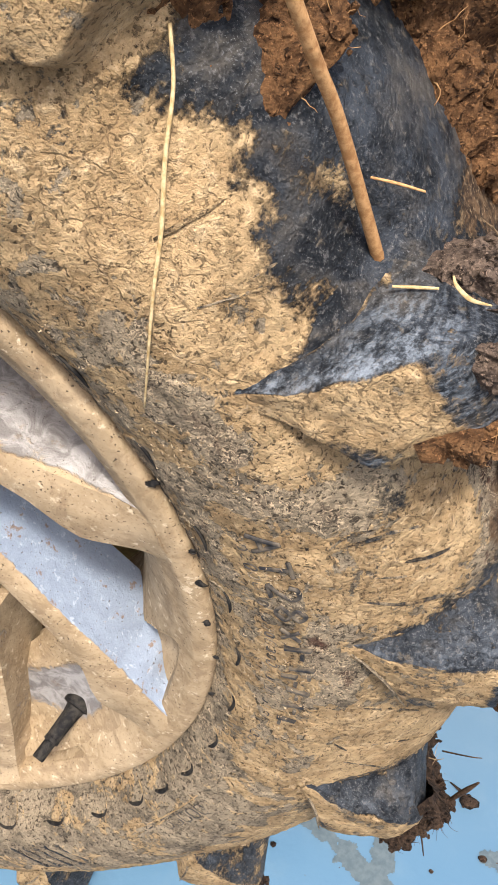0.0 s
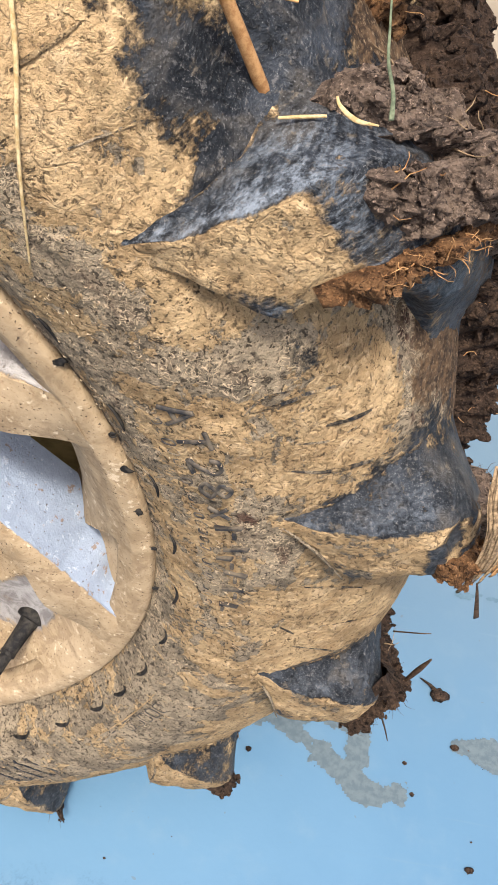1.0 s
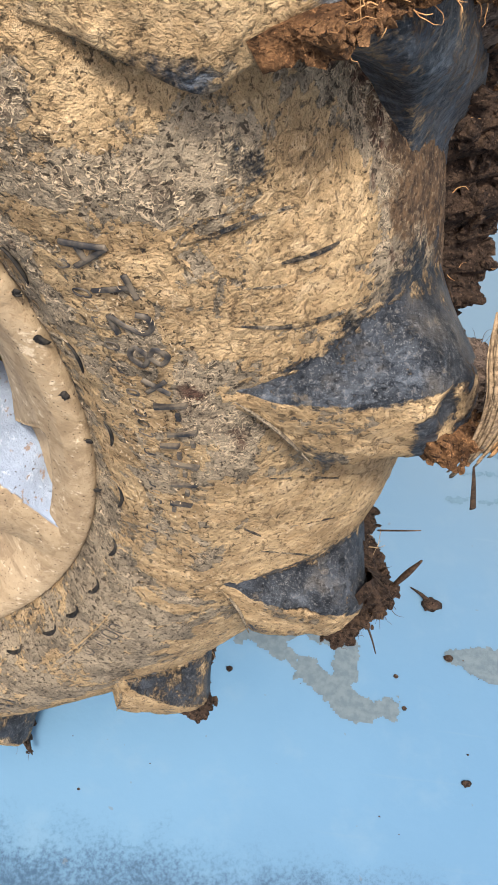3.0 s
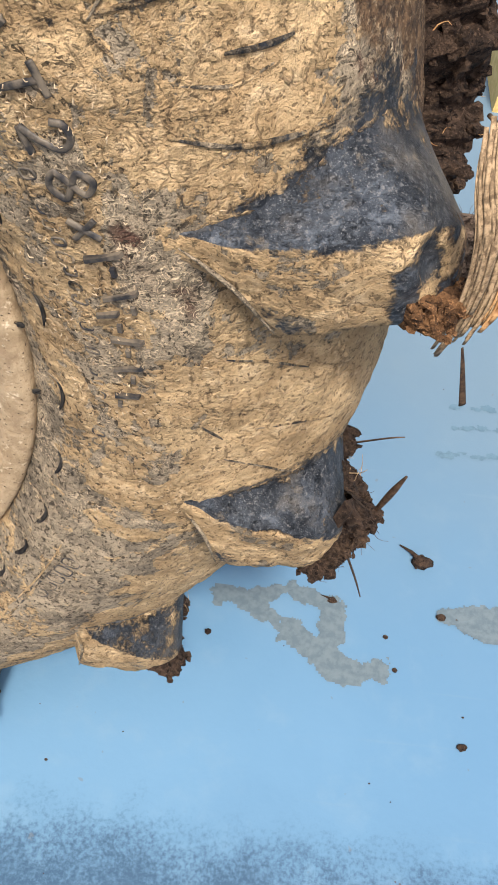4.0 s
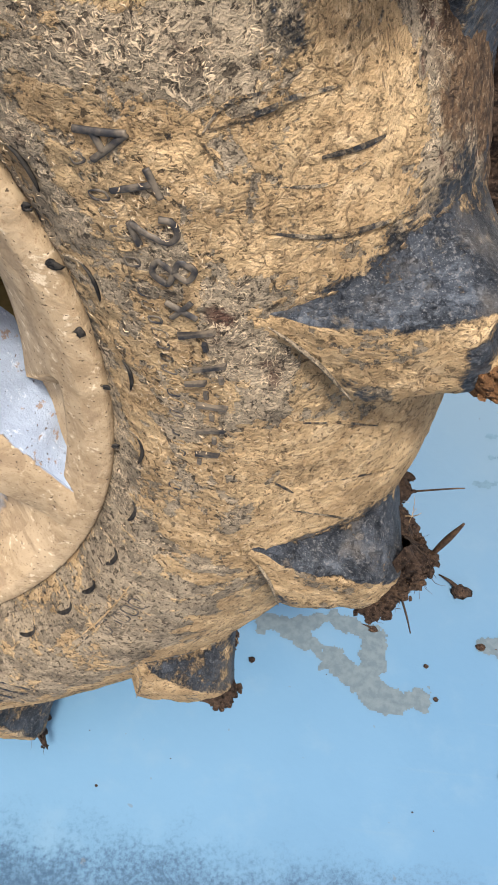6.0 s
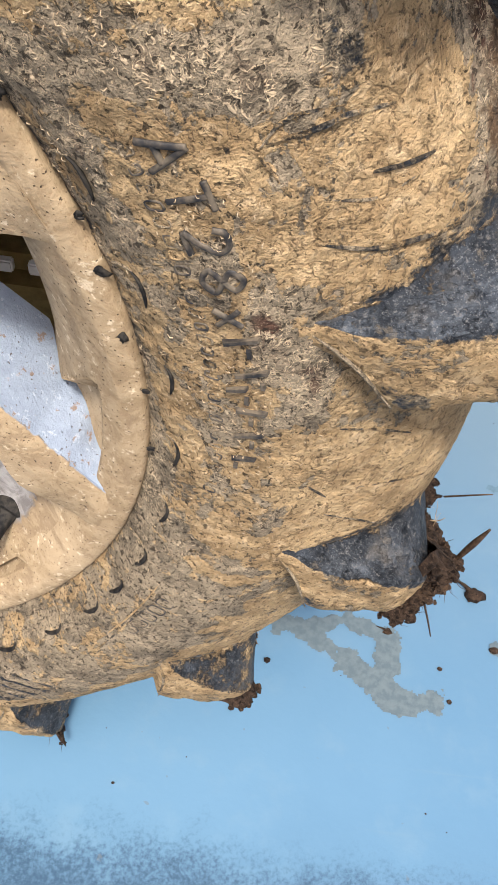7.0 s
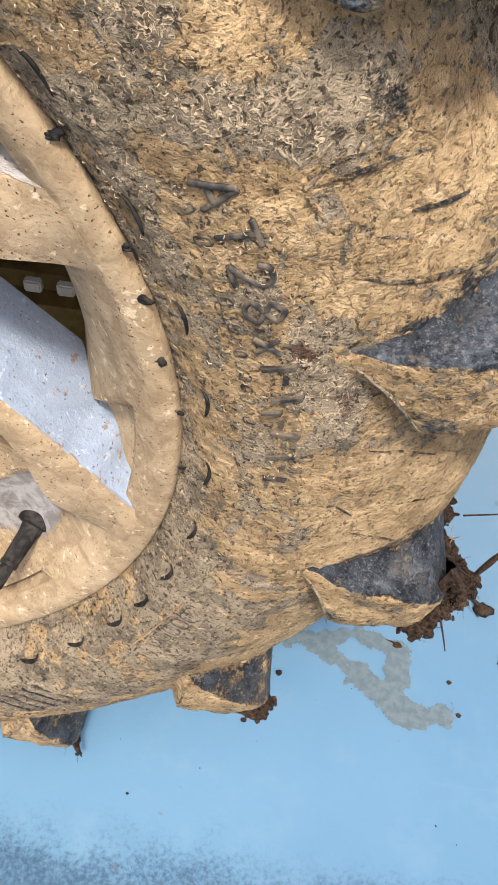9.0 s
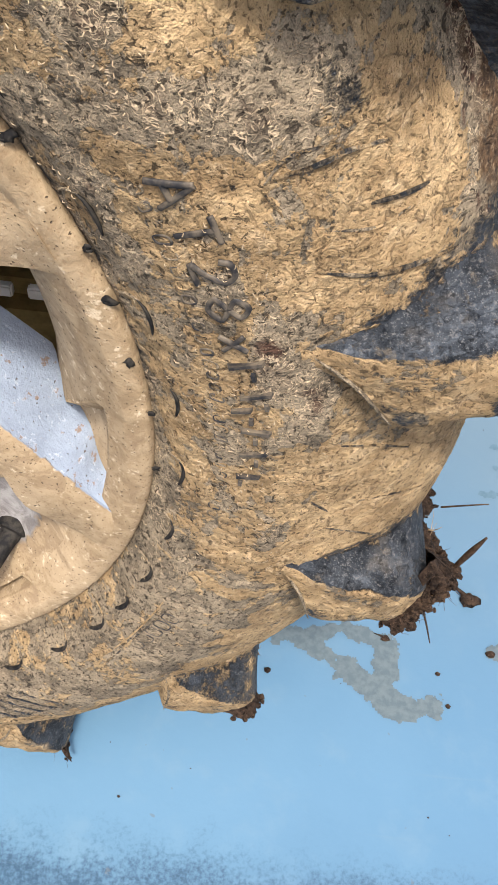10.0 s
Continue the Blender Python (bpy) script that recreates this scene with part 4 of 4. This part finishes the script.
clod_on_lug(0, 0.30, 1.0, 0.86, 1.10, 0.0035, 17, 300, 0.0011, RUST, 60, "rust-brown fibrous earth along a lug's edge")
clod_on_lug(0, 0.47, 1.0, 0.02, 0.80, 0.006, 19, 900, 0.0012, EARTH, 25, "crumbly grey-brown earth on the end of a lug")
clod_on_lug(1, 0.44, 0.98, 0.66, 1.06, 0.006, 23, 260, 0.0014, RUST, 35, "rusty damp earth on the end of a lug")
clod_on_lug(1, 0.60, 1.0, -0.2, 0.8, 0.008, 29, 200, 0.0014, EARTH, 30, "dark damp earth on a tyre lug")
clod_on_lug(-1, 0.50, 1.0, -0.2, 1.15, 0.010, 43, 900, 0.0014, RUST, 120, "rust-brown fibrous earth caked on an upper lug")


def packed(t0, t1, y0, y1, thick, seed, crumbs, crumb, material, hairs, label):
    """Earth packed in the tread between the lugs."""
    def floor_of(a, b, out):
        y = y0 + (y1 - y0) * b
        yy = y if y < MID else 2 * MID - y
        r = float(np.interp(yy, [q[2] for q in SIDE[7:]], [q[1] for q in SIDE[7:]]))
        return ring(t0 + (t1 - t0) * a, r + out, y) + Vector((0, 0, CZ))
    thing = tagged(new("packed_earth"), label, "mud", "earth in the tread")
    thing.location = floor_of(0.5, 0.5, 0)
    me, tops = cake(floor_of, 150, 100, thick, seed, crumbs, crumb, material)
    me.transform(Matrix.Translation(-thing.location))
    part("crust", me, thing)
    r = random.Random(seed)
    bits = []
    for k in range(hairs):
        a, b, out = r.choice(tops)
        p = floor_of(a, b, out - 0.001)
        bits.append(fibre(p, (floor_of(a, b, out + 0.01) - p).normalized() + Vector((r.uniform(-1, 1), r.uniform(-1, 1), r.uniform(-1, 1))) * 1.4, r.uniform(0.005, 0.014), r.uniform(0.00012, 0.0003), seed + k, 0.6))
    hm = mesh("fibre", *join(bits), STICK)
    hm.transform(Matrix.Translation(-thing.location))
    tagged(part("fibre", hm, thing, "thin dry roots and grass"), kind="stuff")




def big_clod(i, start, thick, seed, crumbs, crumb, material, hairs, label):
    """A deep clod that bridges a lug's shoulder and the hollow above it."""
    rows = [(-0.006, 0.3420, -6.6, -1.2, 0.298, -2.6), (0.004, 0.3490, -7.6, -0.9, 0.3125, -3.8), (0.013, 0.3530, -8.8, -0.6, 0.3210, -5.0),
            (0.035, 0.3565, -12.0, -1.0, 0.3325, -8.0), (0.060, 0.3570, -16.0, -4.5, 0.3370, -11.5), (0.100, 0.3580, -23.0, -12.0, 0.3390, -19.0)]
    first = -0.006 + start
    def top(a, b, out):
        y = first + (0.100 - first) * a
        r, lo, hi, under, ledge = (float(np.interp(y, [q[0] for q in rows], [q[c] for q in rows])) for c in (1, 2, 3, 4, 5))
        rel = hi + (lo - hi) * b
        r += (under - r) * 0.75 * smooth(rel, ledge, ledge + 3.0)
        return ring(TIP - STEP * i + rel, r + out, y - out * 0.4 * (1 - smooth(a, 0, 0.25))) + Vector((0, 0, CZ))
    thing = tagged(new("mud_clod"), label, "mud", "mud on the lugs")
    thing.location = top(0.5, 0.5, 0)
    me, tops = cake(top, 120, 90, thick, seed, crumbs, crumb, material)
    me.transform(Matrix.Translation(-thing.location))
    part("crust", me, thing)
    r = random.Random(seed)
    bits = []
    for k in range(hairs):
        a, b, out = r.choice(tops)
        p = top(a, b, out - 0.001)
        bits.append(fibre(p, Vector((r.uniform(-1, 1), r.uniform(-1, 1), r.uniform(-1, 1))), r.uniform(0.006, 0.018), r.uniform(0.0002, 0.0005), seed + k))
    hm = mesh("fibre", *join(bits), BARK)
    hm.transform(Matrix.Translation(-thing.location))
    tagged(part("fibre", hm, thing, "thin dry roots and grass"), kind="stuff")


big_clod(0, 0.017, 0.013, 11, 1500, 0.0014, EARTH, 30, "crumbly grey-brown earth caked on a tyre lug")
clod_on_lug(2, 0.47, 1.0, -0.5, 1.10, 0.008, 61, 1400, 0.0013, DARK_EARTH, 160, "dark crumbly earth with roots on the end of a lug")
clod_on_lug(3, 0.48, 1.0, 0.0, 1.06, 0.007, 63, 600, 0.0011, DARK_EARTH, 40, "dark crumbly earth on the end of a low lug")
clod_on_lug(4, 0.48, 1.0, 0.0, 1.06, 0.007, 67, 500, 0.0011, DARK_EARTH, 40, "dark crumbly earth on the end of a low lug")
big_clod(2, 0.013, 0.012, 31, 1200, 0.0014, DARK_EARTH, 60, "dark earth and roots packed on a lug")
big_clod(3, 0.022, 0.008, 37, 400, 0.0012, DARK_EARTH, 30, "dark earth packed on a low lug")
big_clod(4, 0.022, 0.008, 41, 400, 0.0012, DARK_EARTH, 30, "dark earth packed on a low lug")
packed(46.5, 74, 0.008, 0.150, 0.012, 51, 1600, 0.0016, RUST, 300, "rust-brown rooty earth packed between tyre lugs")
packed(50.5, 78, 0.002, 0.100, 0.009, 71, 700, 0.0016, RUST, 150, "rust-brown rooty earth packed between tyre lugs")
packed(34, 50, 0.062, 0.160, 0.010, 59, 600, 0.0016, RUST, 150, "rust-brown rooty earth packed between tyre lugs")
# the darkest earth fills the deep tread
packed(0, 36, 0.060, 0.200, 0.019, 53, 2600, 0.0024, DARK_EARTH, 220, "dark earth packed deep in the tread")
packed(-30, 2, 0.095, 0.200, 0.018, 57, 400, 0.0030, DARK_EARTH, 30, "dark earth packed deep in the tread")

# ---- straws, stalks and leaves ----
UP = Vector((0, 0, CZ))


def stalk(name, pts, radii, material, label, flat=1.0, sides=8):
    table = [(i / (len(pts) - 1), *p, q) for i, (p, q) in enumerate(zip(pts, radii))]
    n = 8 * len(pts)
    rows = [spline(table, i / (n - 1)) for i in range(n)]
    thing = tagged(new(name), label, name.split("_")[-1])
    base = Vector(rows[0][:3])
    thing.location = base
    v, f = tube([Vector(q[:3]) - base for q in rows], [q[3] for q in rows], sides, flat)
    part("shaft", mesh("shaft", v, f, material), thing)
    return thing


def on_skin(points, out):
    return [skin(t, rad, out) + UP for t, rad in points]


stalk("long_straw", on_skin([(53.4, 0.3185), (51.8, 0.3119), (50.2, 0.3025), (48.1, 0.2923), (45.9, 0.2810), (43.4, 0.2699), (40.2, 0.2564)], 0.002),
      [0.0005, 0.0005, 0.0006, 0.0006, 0.0005, 0.0004, 0.0003], STRAW, "long thin pale straw stuck to the sidewall")
stalk("dry_stalk", [ring(52.0, 0.3505, -0.012) + UP, ring(49.3, 0.3423, -0.004) + UP, ring(46.5, 0.3352, 0.004) + UP, ring(38.4, 0.3182, 0.021) + UP],
      [0.0016, 0.0016, 0.0016, 0.0018], STICK, "thick brown dry stalk lying above a lug", 0.8)
stalk("short_straw", [ring(38.8, 0.3229, 0.010) + UP, ring(38.35, 0.3282, 0.010) + UP, ring(37.9, 0.3335, 0.010) + UP], [0.0004, 0.0005, 0.0004], STRAW, "short pale straw bit on a lug")
stalk("side_straw", [ring(43.9, 0.3323, 0.010) + UP, ring(43.2, 0.3366, 0.010) + UP, ring(42.3, 0.3416, 0.010) + UP], [0.0003, 0.0004, 0.0003], STICK, "short tan straw beside the thick stalk")
stalk("curled_straw", [ring(38.9, 0.3399, 0.004) + UP, ring(38.6, 0.3401, 0.002) + UP, ring(38.0, 0.3422, 0.000) + UP, ring(37.4, 0.3462, 0.000) + UP], [0.0003, 0.0005, 0.0006, 0.0002], STRAW, "curled pale dry leaf on caked earth", 0.3)
stalk("green_blade", [ring(37.4, 0.3492, 0.000) + UP, ring(38.3, 0.3522, 0.000) + UP, ring(39.4, 0.3544, 0.000) + UP, ring(40.4, 0.3579, 0.000) + UP, ring(41.6, 0.3625, 0.000) + UP], [0.0007, 0.0005, 0.0004, 0.0003, 0.0002], GREEN, "thin green grass blade growing from the caked earth", 0.5)


def bark_strip(path, width, strands, seed, label):
    """A frayed strip of bark: strands side by side along a path."""
    r = random.Random(seed)
    thing = tagged(new("bark_strip"), label, "bark")
    base = path[0]
    thing.location = base
    table = [(i / (len(path) - 1), *p) for i, p in enumerate(path)]
    for k in range(strands):
        side = (k / (strands - 1) - 0.5) * width
        lo, hi = r.uniform(0, 0.16), 1 - r.uniform(0, 0.22)
        pts, rad = [], []
        wob, heavy = r.uniform(0, 6), r.uniform(0.5, 1.5)
        for i in range(16):
            u = lo + (hi - lo) * i / 15
            p = Vector(spline(table, u)) - base
            way = (Vector(spline(table, min(u + 0.05, 1))) - Vector(spline(table, max(u - 0.05, 0)))).normalized()
            across = way.cross(Vector((0, -0.8, 0.6))).normalized()
            pts.append(p + across * (side + 0.00025 * math.sin(wob + 7 * u)) * (0.75 + 0.3 * math.sin(math.pi * u) + 0.7 * max(u - 0.8, 0)) + Vector((0, 1, 0)) * r.uniform(-0.0003, 0.0003))
            rad.append(width / strands * heavy * (1.6 - 0.6 * abs(2 * i / 15 - 1) ** 3))
        part("strand", mesh("strand", *tube(pts, rad, 6, 0.16), r.choice((BARK, BARK, BARK, STICK))), thing)


bark_strip([ring(16.4, 0.3542, 0.004) + UP, ring(14.5, 0.3525, -0.003) + UP, ring(11.9, 0.3534, -0.006) + UP, ring(8.4, 0.3511, -0.006) + UP, ring(5.0, 0.3452, -0.006) + UP],
           0.0046, 9, 3, "long tan strip of fibrous bark on a lug")
bark_strip([ring(11.6, 0.3601, 0.008) + UP, ring(9.9, 0.3600, 0.004) + UP, ring(7.3, 0.3584, 0.002) + UP, ring(4.8, 0.3531, 0.000) + UP],
           0.0066, 11, 8, "broad frayed piece of bark beside a lug")
stalk("dark_leaf", [ring(4.1, 0.3554, 0.004) + UP, ring(2.5, 0.3578, 0.004) + UP, ring(-0.1, 0.3621, 0.004) + UP], [0.0004, 0.0008, 0.0013], ROOT, "dark narrow leaf hanging below a lug", 0.3)
stalk("root_twig", [ring(-12.1, 0.3573, 0.006) + UP, ring(-9.6, 0.3578, 0.006) + UP, ring(-7.6, 0.3588, 0.006) + UP], [0.0009, 0.0014, 0.0005], ROOT, "dark root bit sticking out of a lug")
stalk("root_twig", [ring(-6.5, 0.3380, 0.012) + UP, ring(-4.2, 0.3456, 0.006) + UP, ring(-3.9, 0.3503, 0.006) + UP], [0.0004, 0.0003, 0.0002], ROOT, "thin dark root sticking out of a lug")
stalk("root_twig", [ring(-14.8, 0.3497, 0.004) + UP, ring(-20.6, 0.3766, 0.008) + UP, ring(-23.1, 0.3906, 0.008) + UP], [0.0006, 0.0005, 0.0003], ROOT, "thin dark root hanging from a low lug")
stalk("root_twig", [ring(-14.9, 0.3485, 0.004) + UP, ring(-21.5, 0.3660, 0.008) + UP, ring(-22.3, 0.3682, 0.008) + UP], [0.0006, 0.0008, 0.0004], ROOT, "thin dark root hanging from a low lug")
stalk("root_twig", [ring(7.0, 0.3660, 0.090) + UP, ring(5.3, 0.3732, 0.100) + UP, ring(4.1, 0.3805, 0.110) + UP], [0.0009, 0.0007, 0.0006], ROOT, "dark twisted root behind the tread")


# ---- on the floor ----
def stroke_film(strokes, cell, seed, lift, label, name, material):
    """A thin dried film on the floor: the union of soft strokes (x, y, x, y, half width) with a ragged outline and holes."""
    xs = [s[0] for s in strokes] + [s[2] for s in strokes]
    ys = [s[1] for s in strokes] + [s[3] for s in strokes]
    pad = 0.02
    x0, x1, y0, y1 = min(xs) - pad, max(xs) + pad, min(ys) - pad, max(ys) + pad
    nx, ny = int((x1 - x0) / cell), int((y1 - y0) / cell)
    verts, faces, index = [], [], {}

    def inside(x, y):
        best = 9.0
        for ax, ay, bx, by, w in strokes:
            dx, dy = bx - ax, by - ay
            t = min(max(((x - ax) * dx + (y - ay) * dy) / (dx * dx + dy * dy + 1e-12), 0), 1)
            best = min(best, math.hypot(x - ax - t * dx, y - ay - t * dy) - w)
        n = noise.fractal(Vector((x, y, seed)) * 110, 0.9, 2.0, 4)
        hole = noise.fractal(Vector((x, y, seed + 9)) * 60, 1.0, 2.0, 2)
        return best + 0.0042 * n < 0 and hole < 0.62

    def corner(i, j):
        if (i, j) not in index:
            index[(i, j)] = len(verts)
            x, y = x0 + i * cell, y0 + j * cell
            verts.append((x, y, lift + 0.0002 * noise.noise(Vector((x, y, seed)) * 300)))
        return index[(i, j)]

    for i in range(nx):
        for j in range(ny):
            if inside(x0 + (i + 0.5) * cell, y0 + (j + 0.5) * cell):
                faces.append((corner(i, j), corner(i + 1, j), corner(i + 1, j + 1), corner(i, j + 1)))
    return tagged(new(name, mesh(name, verts, faces, material)), label, name.split("_")[-1])


stroke_film([(0.298, 0.080, 0.318, 0.080, 0.007), (0.318, 0.082, 0.345, 0.090, 0.005), (0.345, 0.089, 0.374, 0.080, 0.006), (0.318, 0.076, 0.345, 0.060, 0.006),
             (0.345, 0.060, 0.366, 0.046, 0.009), (0.374, 0.078, 0.372, 0.050, 0.009), (0.370, 0.044, 0.385, 0.036, 0.010), (0.385, 0.036, 0.407, 0.040, 0.007)],
            0.0009, 2.0, 0.0006, "dried grey water mark on the blue floor", "mud_film", SMEAR)
stroke_film([(0.448, 0.083, 0.470, 0.080, 0.006), (0.470, 0.080, 0.520, 0.078, 0.013), (0.520, 0.078, 0.560, 0.085, 0.016)], 0.0009, 5.0, 0.0006, "dried grey water mark on the blue floor", "mud_film", SMEAR)
SCUFF = plain("scuffed_paint", (0.068, 0.120, 0.160), (0.085, 0.145, 0.190), 0.8)
for k, (ax, ay, bx, by) in enumerate(((0.462, 0.263, 0.53, 0.266), (0.466, 0.243, 0.53, 0.246), (0.452, 0.216, 0.53, 0.219))):
    stroke_film([(ax, ay, bx, by, 0.0016)], 0.0008, 11.0 + k, 0.0006, "faint dark scuff line on the blue floor", "scuff_mark", SCUFF)


def floor_clod(x, y, size, seed, flat=0.6, tail=None):
    thing = tagged(new("earth_crumb"), "small dark crumb of earth on the blue floor", "mud", "crumbs on the floor")
    thing.location = (x, y, 0)
    r = random.Random(seed)
    bits = [lump((0, 0, size * flat * 0.6), size, seed, (1, 0.8, flat), 2)]
    for k in range(6 if size > 0.005 else 0):
        a = r.uniform(0, 6.28)
        bits.append(lump((math.cos(a) * size * 0.9, math.sin(a) * size * 0.8, size * 0.2), size * r.uniform(0.2, 0.45), seed + k, (1, 1, flat), 1))
    if tail:
        bits.append(tube([Vector((0, 0, size * 0.5)), Vector((tail[0] * 0.5, tail[1] * 0.6, size * 0.4)), Vector((tail[0], tail[1], 0.001))], [size * 0.4, size * 0.2, size * 0.08], 6))
    part("crumb", mesh("crumb", *join(bits), DARK_EARTH), thing)


floor_clod(0.435, 0.120, 0.0066, 3, 0.7, (-0.015, 0.013))
floor_clod(0.456, -0.004, 0.0030, 4)
floor_clod(0.292, 0.053, 0.0026, 5)
floor_clod(0.409, 0.063, 0.0018, 6, 0.4)
floor_clod(0.415, 0.041, 0.0018, 7)
floor_clod(0.373, 0.085, 0.0030, 8, 0.4, (-0.008, 0.003))
floor_clod(0.447, 0.081, 0.0034, 9, 0.5)
floor_clod(0.206, -0.037, 0.0010, 10)
floor_clod(0.168, 0.000, 0.0030, 12)
floor_clod(0.292, 0.053, 0.0016, 13)
floor_clod(0.272, 0.018, 0.0020, 14)
floor_clod(0.206, -0.037, 0.0009, 15)
floor_clod(0.458, 0.015, 0.0008, 16)
r = random.Random(9)
for k in range(26):
    floor_clod(r.uniform(0.12, 0.60), r.uniform(-0.10, 0.30), 0.0004 + 0.0007 * r.random() ** 2, 20 + k)

# ---- beyond the wheel ----
crate = tagged(new("yellow_block"), "dusty yellow block standing on the blue floor", "block")
crate.location = (0.66, 0.72, 0)
part("body", slab(-0.13, 0.13, -0.05, 0.05, 0.0, 0.07, YELLOW, "body"), crate)
